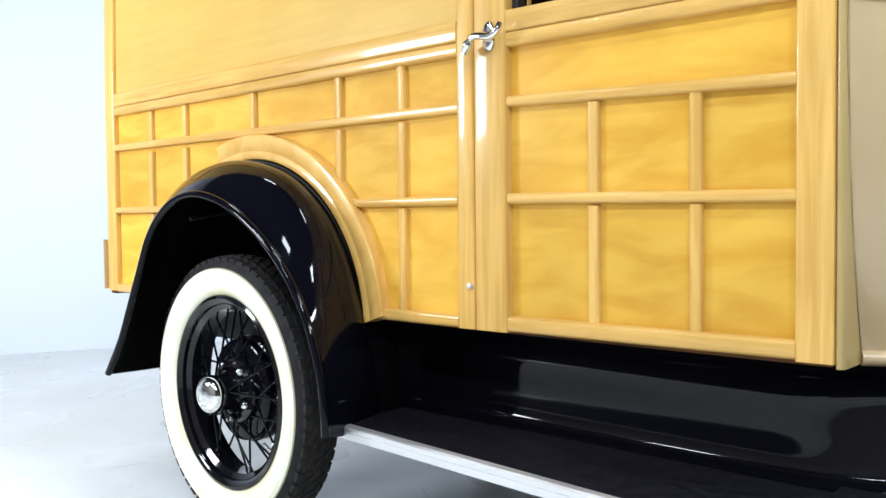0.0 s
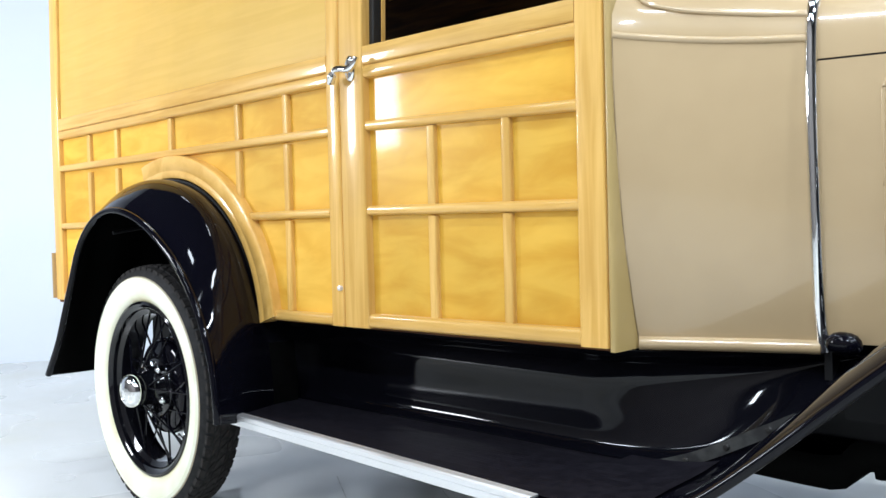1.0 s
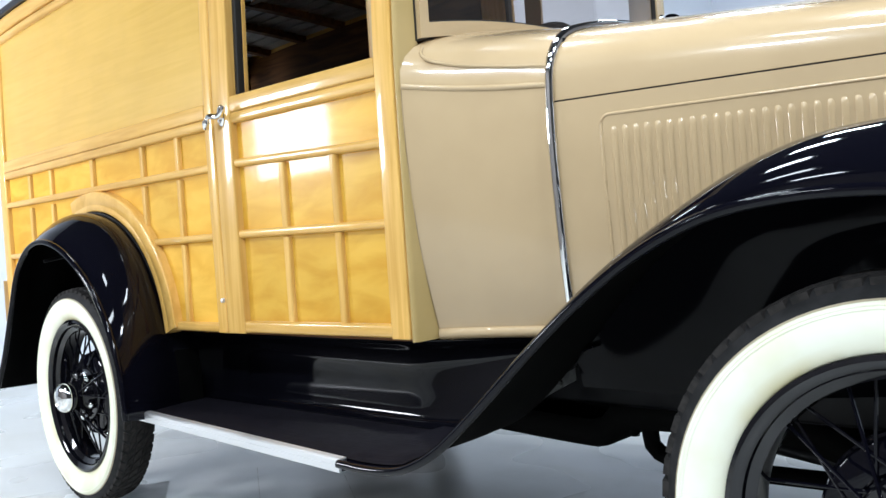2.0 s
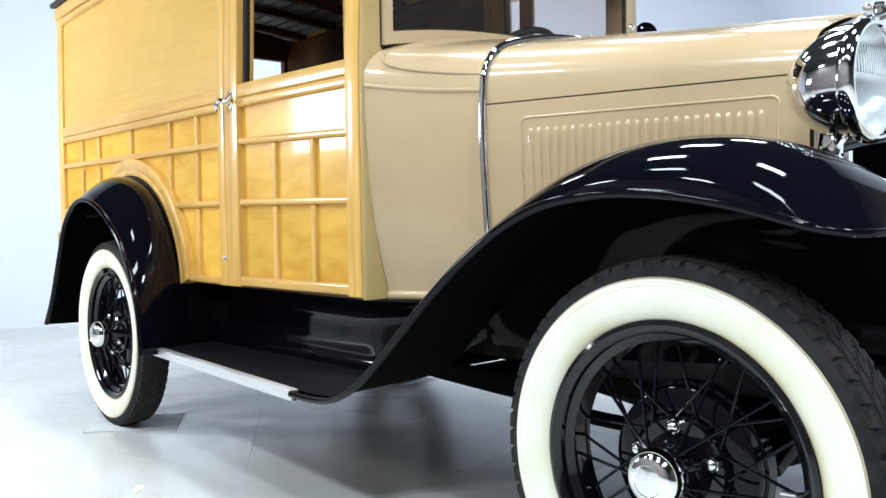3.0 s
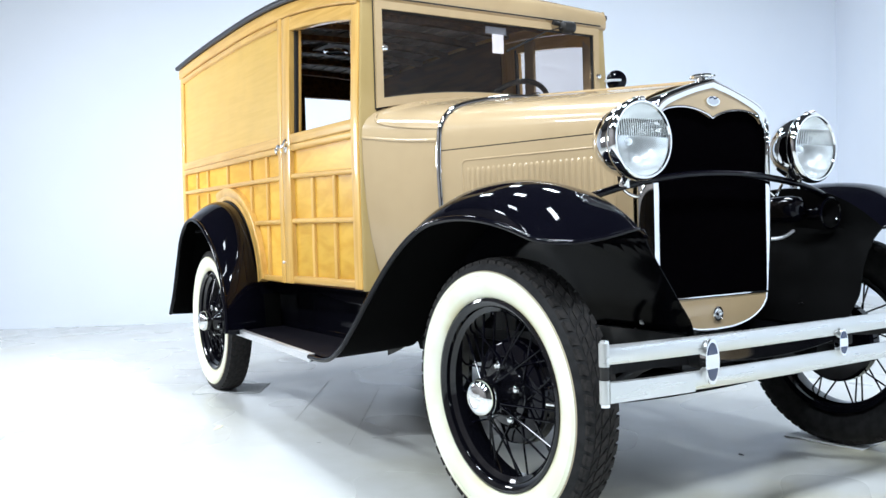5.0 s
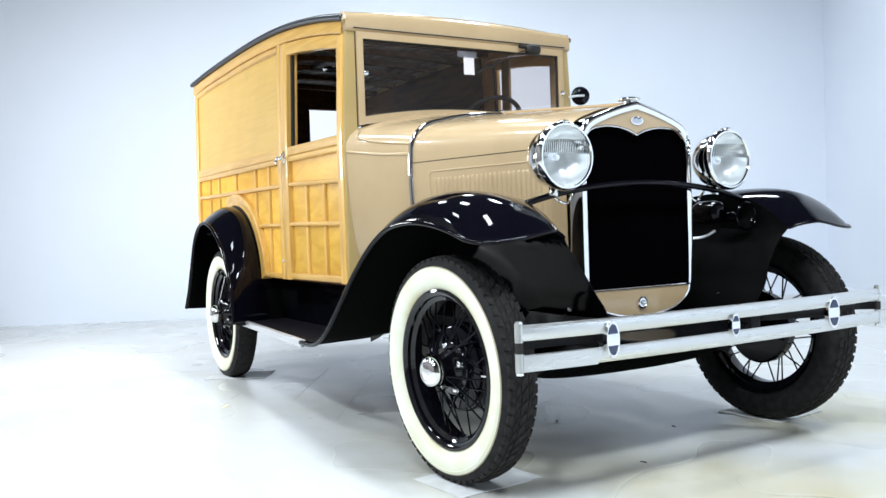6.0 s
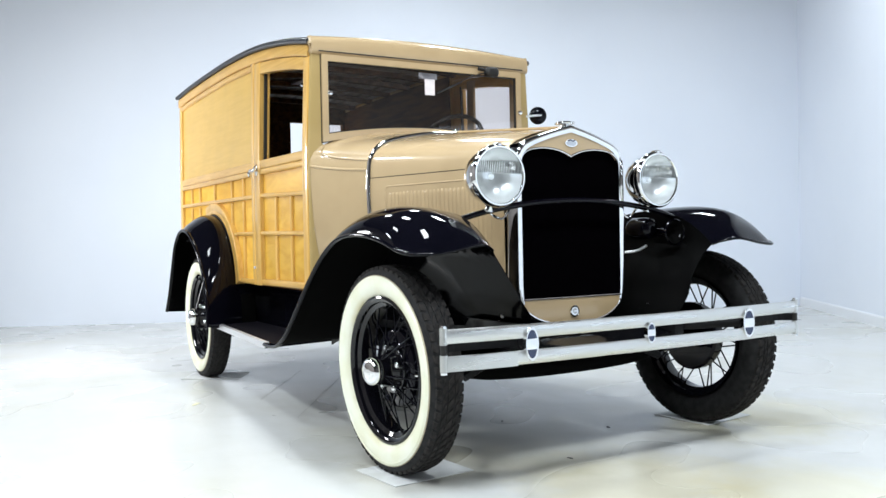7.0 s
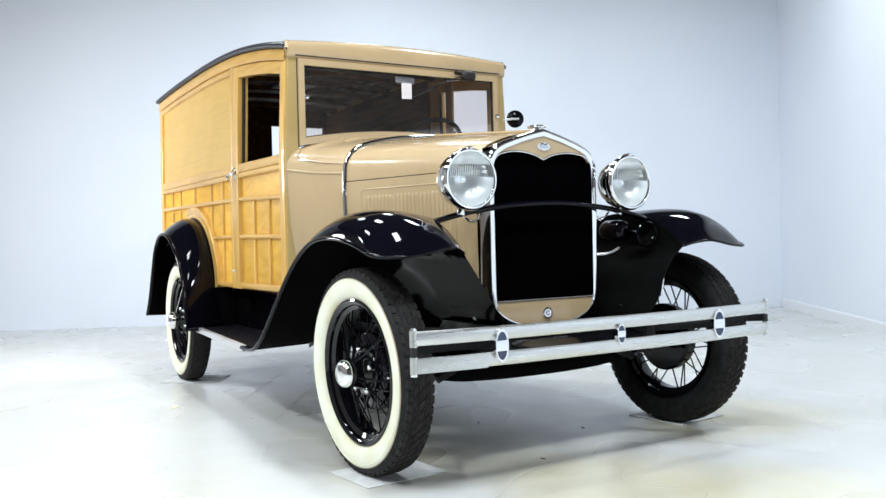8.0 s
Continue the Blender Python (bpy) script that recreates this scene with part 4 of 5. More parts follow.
xs = [XH0 + (XH1 - XH0) * k / 16 for k in range(17)]
rows = []
for x in xs:
    half = half_spline(hood_half(x), 60)
    up = [(y, z) for y, z in half if z > 1.134]
    n_up = 30
    up = [(hood_y(x, 1.134), 1.134)] + up
    up = half_spline(up, n_up)
    rows.append(mirrored(up, x))
bonnet = part("bonnet", grid(rows), TAN, car, "tan steel bonnet with louvred sides", solid=0.003, offset=-1)
for s in (-1, 1):
    rows = []
    for x in xs:
        rows.append([(x, s * hood_y(x, z), z) for z in (0.62 + (1.130 - 0.62) * k / 14 for k in range(15))])
    hs = part("bonnet_side", grid(rows), TAN, car, "tan bonnet side with pressed louvres", solid=0.003, offset=0)
    part("hinge_gap", tube([(x, s * (hood_y(x, 1.132) - 0.004), 1.132) for x in xs], 0.0024, 6), GUM, hs)

    def on(x, z, d=0.0):
        return (x, s * (hood_y(x, z) + d), z)

    # rounded bead round the louvres
    loop = []
    x0, x1, z0, z1, r = 1.948, 2.568, 0.675, 1.088, 0.018
    for cx, cz, a0 in ((x1 - r, z1 - r, 0), (x0 + r, z1 - r, 90), (x0 + r, z0 + r, 180), (x1 - r, z0 + r, 270)):
        for k in range(7):
            a = radians(a0 + 15 * k)
            loop.append(on(cx + r * math.cos(a), cz + r * math.sin(a)))
    loop.append(loop[0])
    dense = []
    for a, b in zip(loop, loop[1:]):
        m = max(1, int((Vector(b) - Vector(a)).length / 0.04))
        for j in range(m):
            p = Vector(a).lerp(Vector(b), j / m)
            dense.append((p.x, s * hood_y(p.x, p.z), p.z))
    dense.append(dense[0])
    part("louvre_border", tube(dense, 0.0040, 10), TAN, hs)
    prof = [(-0.0082, -0.001), (-0.0079, 0.0040), (-0.0050, 0.0062), (0.000, 0.0052), (0.0044, 0.0020), (0.0082, -0.001)]
    for k in range(25):
        x = 1.978 + (2.534 - 1.978) * k / 24
        rows = []
        for z, g in ((0.700, 0.0), (0.705, 0.6), (0.715, 1.0), (0.80, 1.0), (0.88, 1.0), (0.96, 1.0), (1.044, 1.0), (1.053, 0.85), (1.060, 0.45), (1.063, 0.0)):
            rows.append([on(x + px * (0.75 + 0.25 * g), z, py * g - 0.001 * (1 - g)) for px, py in prof])
        part("louvre", grid(rows), TAN, hs)
    part("bonnet_latch", turned([(0.0, 0.012), (0.009, 0.010), (0.012, 0.0)], 14), CHROME, hs).matrix_local = pose(2.02, s * (hood_y(2.02, 0.645) + 0.002), 0.645, 0, 0, 0 if s > 0 else 180)
# chrome band between cowl and bonnet
rows = []
for x, d in ((1.827, 0.0), (1.8275, 0.004), (1.829, 0.0075), (1.832, 0.0105), (1.836, 0.012), (1.840, 0.012), (1.844, 0.0105), (1.847, 0.0075), (1.8485, 0.004), (1.849, 0.0)):
    half = half_spline(COWL_F, 50)
    rows.append([(p[0], p[1] * (1 + d / 0.5), p[2] + d * max(0.0, min(1.0, (p[2] - 1.2) / 0.1))) for p in mirrored(half, x)])
part("chrome_band", grid(rows), CHROME, car, "narrow chrome band round the cowl", solid=0.003, offset=-1)
for s in (-1, 1):
    part("body_bracket", tube(spline([(1.850, s * 0.455, 0.617), (1.862, s * 0.458, 0.622), (1.885, s * 0.458, 0.622), (1.905, s * 0.455, 0.612)], 9), [0.010, 0.017, 0.020, 0.021, 0.021, 0.021, 0.020, 0.016, 0.008], 12), BLACK, car, "black body bracket")
part("bonnet_hinge", tube([(1.83, 0, 1.368), (2.63, 0, 1.294)], 0.006, 8), TAN, bonnet)
part("hinge_end", block(1.79, 1.83, -0.012, 0.012, 1.366, 1.382, 0.005), CHROME, cowl)

# ---- radiator ----
XS = 2.710      # front of the shell
OUT = [(0.266, 0.585), (0.279, 0.62), (0.281, 0.90), (0.281, 1.10), (0.277, 1.165), (0.262, 1.200), (0.235, 1.223), (0.18, 1.245), (0.09, 1.273), (0.0, 1.297)]
INN = [(0.247, 0.588), (0.254, 0.62), (0.256, 0.90), (0.256, 1.10), (0.253, 1.150), (0.240, 1.178), (0.215, 1.199), (0.165, 1.220), (0.085, 1.246), (0.0, 1.266)]
NARROW = 0.972
OUT, INN = [[(y * NARROW, z) for y, z in t] for t in (OUT, INN)]
out = mirrored(half_spline(OUT, 44), 0)
inn = mirrored(half_spline(INN, 44), 0)
rows = [
    [(2.622, y * 0.985, z - 0.004) for _, y, z in out],
    [(2.634, y * 0.997, z - 0.001) for _, y, z in out],
    [(2.655, y * 1.004, z) for _, y, z in out],
    [(2.680, y * 1.003, z) for _, y, z in out],
    [(XS - 0.012, y * 0.998, z) for _, y, z in out],
    [(XS - 0.003, y * 0.992, 0.9 + (z - 0.9) * 0.992) for _, y, z in out],
    [(XS, y * 0.5 + b * 0.5, z * 0.5 + c * 0.5) for (_, y, z), (_, b, c) in zip(out, inn)],
    [(XS - 0.004, y, z) for _, y, z in inn],
    [(XS - 0.035, y, z) for _, y, z in inn],
]
rad = part("radiator_shell", grid(rows), CHROME, car, "chrome radiator shell with a peaked top", angle=60)
part("radiator_core", block(2.64, XS - 0.030, -0.255, 0.255, 0.58, 1.215), CORE, rad, "black radiator core", False)
beak = [(0.254, 1.150), (0.247, 1.168), (0.225, 1.186), (0.19, 1.196), (0.14, 1.201), (0.09, 1.198), (0.05, 1.190), (0.022, 1.181), (0.0, 1.171)]
edge = [(y * NARROW, z) for y, z in half_spline(beak, 20)]
edge_full = [(-y, z) for y, z in edge] + [(y, z) for y, z in reversed(edge[:-1])]
upper = sorted(half_spline(INN, 60))
lower = sorted(edge)
rows = []
for k in range(49):
    y = -0.2445 + 0.489 * k / 48
    zt, zb = lerp_table(upper, abs(y))[0], lerp_table(lower, abs(y))[0]
    zt = max(zt, zb + 0.001)
    rows.append([(XS - 0.022, y, zb), (XS - 0.010, y, zb), (XS - 0.010, y, zt), (XS - 0.022, y, zt)])
part("top_panel", grid(rows, True, True), TAN, rad, "tan panel above the radiator core", False)
part("beak_trim", tube([(XS - 0.010, y, z) for y, z in edge_full], 0.0045, 8), CHROME, rad)
low_out = [(0.262, 0.603), (0.252, 0.578), (0.225, 0.548), (0.17, 0.520), (0.09, 0.502), (0.0, 0.497)]
lo = [(y * NARROW, z) for y, z in half_spline(low_out, 20)]
apron = [(-y, z) for y, z in lo] + [(y, z) for y, z in reversed(lo[:-1])]
part("lower_apron", plate(apron, XS - 0.030, XS - 0.006), TAN, rad, "tan curved apron below the core", False)
part("apron_trim", tube([(XS - 0.010, y, z) for y, z in apron], 0.006, 8), CHROME, rad)
part("core_trim", tube([(XS - 0.006, -0.251, 0.604), (XS - 0.006, 0.251, 0.604)], 0.0045, 8), CHROME, rad)
part("crank_cover", turned([(0.0, 0.010), (0.010, 0.011), (0.012, 0.007), (0.017, 0.007), (0.0195, 0.010), (0.0235, 0.007), (0.024, 0.0)], 28, "x"), CHROME, rad, "round chrome crank-hole cover").matrix_local = pose(XS - 0.006, 0, 0.548)
oval = [(0.031 * math.cos(2 * math.pi * k / 36), 1.223 + 0.0155 * math.sin(2 * math.pi * k / 36)) for k in range(36)]
oval2 = [(y * 0.80, 1.223 + (z - 1.223) * 0.74) for y, z in oval]
part("badge", plate(oval, XS - 0.010, XS - 0.003), CHROME, rad, "oval chrome badge", False)
part("badge_field", plate(oval2, XS - 0.003, XS - 0.0015), mat("badge_grey", (0.55, 0.58, 0.62), 0.3, 0.8), rad, "", False)
part("badge_mark", tube([(XS - 0.001, -0.017, 1.231), (XS - 0.001, -0.006, 1.236), (XS - 0.001, 0.006, 1.230), (XS - 0.001, 0.017, 1.235)], 0.0022, 6), BLUE, rad)
cap = part("radiator_cap", turned([(0.0, 0.026), (0.020, 0.026), (0.034, 0.022), (0.037, 0.017), (0.034, 0.012), (0.018, 0.009), (0.016, -0.012), (0.024, -0.016), (0.024, -0.03)], 30, "z"), CHROME, car, "chrome radiator filler cap")
cap.matrix_local = pose(2.665, 0, 1.290)
for k in range(4):
    part("cap_lug", block(0.030, 0.041, -0.008, 0.008, 0.011, 0.021, 0.004), CHROME, cap).matrix_local = pose(0, 0, 0, 0, 0, 90 * k + 40)


# ---- headlamps on their bar ----
def headlamp(y):
    h = part("headlamp", turned([(0.108, -0.018), (0.1065, -0.05), (0.098, -0.085), (0.080, -0.118), (0.052, -0.146), (0.022, -0.160), (0.0, -0.163)], 44, "x"), CHROME, car, "round chrome headlamp with a fluted lens")
    h.matrix_local = pose(2.821 if y < 0 else 2.803, y, 1.076)
    part("rim", turned([(0.101, 0.003), (0.104, 0.008), (0.109, 0.008), (0.1145, 0.003), (0.117, -0.006), (0.1165, -0.017), (0.113, -0.024), (0.1075, -0.025)], 44, "x"), CHROME, h)
    part("lens", turned([(0.0, 0.016), (0.04, 0.0145), (0.075, 0.010), (0.103, 0.003), (0.103, -0.001), (0.075, 0.006), (0.04, 0.0105), (0.0, 0.012)], 44, "x"), LENS, h, "clear fluted glass lens").visible_shadow = False
    part("reflector", turned([(0.104, -0.004), (0.098, -0.03), (0.082, -0.058), (0.055, -0.080), (0.02, -0.092), (0.0, -0.094)], 40, "x"), REFLECTOR, h)
    bulb = bmesh.new()
    bmesh.ops.create_uvsphere(bulb, u_segments=14, v_segments=8, radius=0.011)
    part("bulb", moved(bulb, pose(-0.055, 0, 0)), STICKER, h)
    part("clip", block(-0.03, 0.006, -0.010, 0.010, 0.108, 0.122, 0.004), CHROME, h)
    part("stalk", tube([(-0.060, 0, -0.090), (-0.070, 0, -0.108), (-0.076, 0, -0.126)], [0.020, 0.014, 0.018], 14), CHROME, h)
    o = -1 if y < 0 else 1
    part("cable", tube(spline([(-0.10, 0, -0.085), (-0.115, -o * 0.03, -0.13), (-0.10, -o * 0.075, -0.155), (-0.11, -o * 0.115, -0.12)], 16), 0.005, 8), CHROME, h)


headlamp(-0.429)
headlamp(0.374)
bar = spline([(2.66, -0.63, 0.888), (2.72, -0.55, 0.918), (2.737, -0.39, 0.957), (2.742, -0.2, 0.982), (2.744, 0, 0.991), (2.742, 0.2, 0.982), (2.737, 0.39, 0.957), (2.72, 0.55, 0.918), (2.66, 0.63, 0.888)], 50)
part("lamp_bar", tube(bar, 0.0115, 12), BLACK, car, "black bowed headlamp bar")
for s in (-1, 1):
    part("bar_foot", turned([(0.0, 0.022), (0.012, 0.02), (0.02, 0.008), (0.03, 0.0)], 18, "z"), BLACK, car).matrix_local = pose(2.655, s * 0.645, 0.905 + 0.03, 0, 0, 0)
horn = part("horn", turned([(0.062, 0.0), (0.066, -0.004), (0.062, -0.010), (0.045, -0.03), (0.028, -0.06), (0.022, -0.11), (0.022, -0.16)], 32, "x"), BLACK, car, "black trumpet horn below the headlamp")
horn.matrix_local = pose(2.79, 0.482, 0.858) @ Matrix.Scale(0.86, 4)
part("horn_throat", turned([(0.058, -0.004), (0.04, -0.026), (0.022, -0.05), (0.0, -0.052)], 28, "x"), UNDERCOAT, horn)
part("horn_motor", turned([(0.0, 0.0), (0.03, -0.004), (0.05, -0.02), (0.055, -0.05), (0.055, -0.13), (0.045, -0.15), (0.0, -0.155)], 28, "x"), BLACK, horn).matrix_local = pose(-0.08, -0.07, 0.02)
part("horn_conduit", tube(spline([(-0.151, -0.256, -0.097), (-0.128, -0.223, -0.095), (-0.105, -0.183, -0.092), (-0.105, -0.141, -0.084), (-0.105, -0.095, -0.065)], 16), 0.0068, 8), ALU, horn, "bright curved conduit")
part("horn_screw", turned([(0.0, 0.006), (0.008, 0.004), (0.010, 0.0)], 14, "x"), CHROME, horn).matrix_local = pose(0.0, 0.035, -0.02)

# ---- wings ----
F_LIP = [(1.490, 0.364), (1.600, 0.365), (1.700, 0.380), (1.800, 0.426), (1.900, 0.503), (2.000, 0.590), (2.100, 0.675), (2.200, 0.750), (2.300, 0.810), (2.400, 0.850), (2.500, 0.866), (2.600, 0.869), (2.700, 0.861), (2.800, 0.843), (2.880, 0.821), (2.930, 0.807)]
F_TOP = [(1.490, 0.375), (1.600, 0.378), (1.700, 0.396), (1.800, 0.456), (1.900, 0.550), (2.000, 0.645), (2.100, 0.733), (2.200, 0.809), (2.300, 0.872), (2.400, 0.929), (2.500, 0.962), (2.600, 0.972), (2.700, 0.969), (2.800, 0.953), (2.880, 0.929), (2.950, 0.894), (3.000, 0.856)]
F_INN = [(1.490, 0.374), (1.600, 0.381), (1.700, 0.404), (1.800, 0.469), (1.900, 0.561), (2.000, 0.669), (2.100, 0.767), (2.200, 0.836), (2.300, 0.890), (2.400, 0.934), (2.500, 0.951), (2.600, 0.953), (2.700, 0.940), (2.800, 0.910), (2.880, 0.878), (2.950, 0.843), (2.990, 0.812)]


def smooth_table(t, n=90):
    return [(p.x, p.y) for p in spline([(a, b, 0) for a, b in t], n)]


F_LIP, F_TOP, F_INN = smooth_table(F_LIP), smooth_table(F_TOP), smooth_table(F_INN)


F_NOSE = [(0.540, 2.935, 0.806), (0.570, 2.957, 0.819), (0.610, 2.985, 0.827), (0.640, 2.998, 0.828), (0.680, 3.001, 0.821), (0.740, 2.999, 0.809), (0.790, 2.995, 0.803), (0.840, 2.984, 0.800), (0.870, 2.965, 0.801), (0.888, 2.942, 0.805), (0.898, 2.910, 0.813)]
F_SKIRT = [(0.80, 2.935, 0.540), (0.781, 2.925, 0.520), (0.731, 2.930, 0.489), (0.68, 2.940, 0.461), (0.656, 2.945, 0.448), (0.625, 2.950, 0.433), (0.60, 2.955, 0.418), (0.578, 2.955, 0.401), (0.55, 2.950, 0.382), (0.50, 2.940, 0.362)]


def front_wing(s):
    NX = 60
    rows = []
    for i in range(NX + 1):
        q = i / NX
        n = max(0.0, min(1.0, (q - 0.55) / 0.30))
        n = n * n * (3 - 2 * n)
        ridge, full = 0.70 + 0.035 * n, 1.092 - 0.142 * n      # the crown moves outwards and fills towards the nose
        row = []
        for k in range(19):
            a = math.pi / 2 * min(k, 10) / 10
            g = math.sin(a) ** full
            u = max(0.0, (k - 10) / 8)
            y = ridge + (0.898 - ridge) * math.cos(a) - (ridge - 0.54) * u

            def height(x):
                top = lerp_table(F_TOP, x)[0]
                if k <= 10:
                    return (1 - g) * lerp_table(F_LIP, x)[0] + g * top
                return top + (lerp_table(F_INN, x)[0] - top) * u ** 1.6

            xe, ze = lerp_table(F_NOSE, y)
            x = 1.49 + (xe - 1.49) * q
            w = max(0.0, (q - 0.83) / 0.17) ** 2.3
            row.append((x, s * (y - 0.012 * max(0.0, (1.75 - x) / 0.26)), height(x) + (ze - height(xe)) * w))
        rows.append(row)
    w = part("front_wing", grid(rows), BLACK, car, "glossy black front wing", solid=0.003, offset=-1, under=UNDERCOAT)
    part("rolled_edge", tube([r[0] for r in rows] + rows[-1][1:11], [0.0095] * 48 + [0.0095 - 0.0035 * k / 22 for k in range(23)], 10), BLACK, w)
    part("rolled_edge", tube(rows[-1][10:], 0.006, 10), BLACK, w)
    toe = [[(x, y, z + 0.0035) for x, y, z in r[3:18]] for r in rows[:9]]
    part("mat_toe", grid(toe), MATTING, w, "ribbed black rubber at the foot of the wing")
    # skirt from the wing down to the frame
    rows2 = []
    for r in rows:
        xi, yi, zi = r[-1]
        if xi < 1.88:
            continue
        q = (xi - 1.88) / (2.935 - 1.88)
        zb = min(zi - 0.01, 0.500)
        blend_in = max(0.0, min(1.0, (xi - 2.2) / 0.4))
        blend_in = blend_in * blend_in * (3 - 2 * blend_in)      # upright behind the wheel, drawn in at the nose
        row = []
        for k in range(17):
            u = k / 16
            z = zi + (zb - zi) * u
            xe, ye = lerp_table(F_SKIRT[::-1], z)
            ye += (0.54 - lerp_table(F_SKIRT[::-1], zi)[1]) * (1 - u)
            ye = 0.54 - 0.02 * u + (ye - 0.54 + 0.02 * u) * blend_in
            row.append((xi + (xe - 2.935) * q, s * (ye - (0.042 * max(0.0, min(1.0, (0.80 - z) / 0.12)) if s > 0 else 0.0)), z))
        rows2.append(row)
    # far skirt takes the matte black, put in to keep its reflections dark
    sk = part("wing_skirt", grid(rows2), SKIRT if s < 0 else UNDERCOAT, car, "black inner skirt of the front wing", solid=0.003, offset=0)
    for x, z in ((2.727, 0.530), (2.762, 0.556), (2.773, 0.520)):
        part("bolt", turned([(0.0, 0.009), (0.006, 0.008), (0.009, 0.0)], 12), ALU, sk).matrix_local = pose(x, s * (0.384 if z > 0.54 else 0.374) - (0.040 if s > 0 else 0.0), z, 0, 0, 0 if s > 0 else 180)


R_LIP = [(-0.557, 0.388), (-0.468, 0.500), (-0.412, 0.596), (-0.355, 0.697), (-0.279, 0.822), (-0.176, 0.900), (-0.059, 0.926), (0.077, 0.903), (0.203, 0.844), (0.321, 0.755), (0.412, 0.640), (0.466, 0.508), (0.481, 0.410), (0.484, 0.362)]


def rear_wing(s):
    lip = spline([(a, 0, b) for a, b in R_LIP], 56)
    inn = spline([(a, 0, b) for a, b in R_INN], 56)
    crown_line = spline([(a, 0, b) for a, b in R_CROWN], 56)
    rows = []
    for a, c, b in zip(lip, crown_line, inn):
        out = Vector((c.x + 0.06, 0, c.z - 0.50)).normalized() * (0.020 * max(0.0, min(1.0, (c.x - 0.05) / 0.35)))
        mid, low = c.lerp(a, 0.10) + out, c.lerp(a, 0.58) + out * 0.8
        sec = [(b.x, 0.664, b.z), (mid.x, 0.748, mid.z), (low.x, 0.834, low.z), (a.x, 0.882, a.z)]
        rows.append([(p.x, s * p.y, p.z) for p in spline(sec, 17)])
    w = part("rear_wing", grid(rows), BLACK, car, "glossy black rear wing over the wheel", solid=0.003, offset=-1, under=UNDERCOAT)
    part("rolled_edge", tube([r[-1] for r in rows], 0.0105, 10), BLACK, w)
    part("rolled_edge", tube(rows[0], 0.004, 6), BLACK, w)
    part("wheel_house", join(block(-0.64, 0.46, s * 0.575, s * 0.59, 0.58, 1.04), grid([[(p.x, s * 0.668, p.z + 0.002), (p.x, s * 0.58, p.z + 0.002)] for p in inn])), UNDERCOAT, w, "", False)
    part("piping", tube([(p.x + (p.x + 0.07) * 0.012, s * 0.689, p.z + 0.006) for p in inn[6:] if p.z > 0.6], 0.0045, 6), GUM, w)
    part("wing_brace", tube([(-0.10, s * 0.60, 0.90), (-0.14, s * 0.84, 0.86)], 0.006, 8), FRAME, w)
    for k, (x, z) in enumerate(((0.33, 0.665), (0.375, 0.64))):
        part("bolt", turned([(0.0, 0.006), (0.006, 0.005), (0.008, 0.0)], 10), ALU, w).matrix_local = pose(x, s * 0.745, z, 0, 0, 0 if s > 0 else 180)


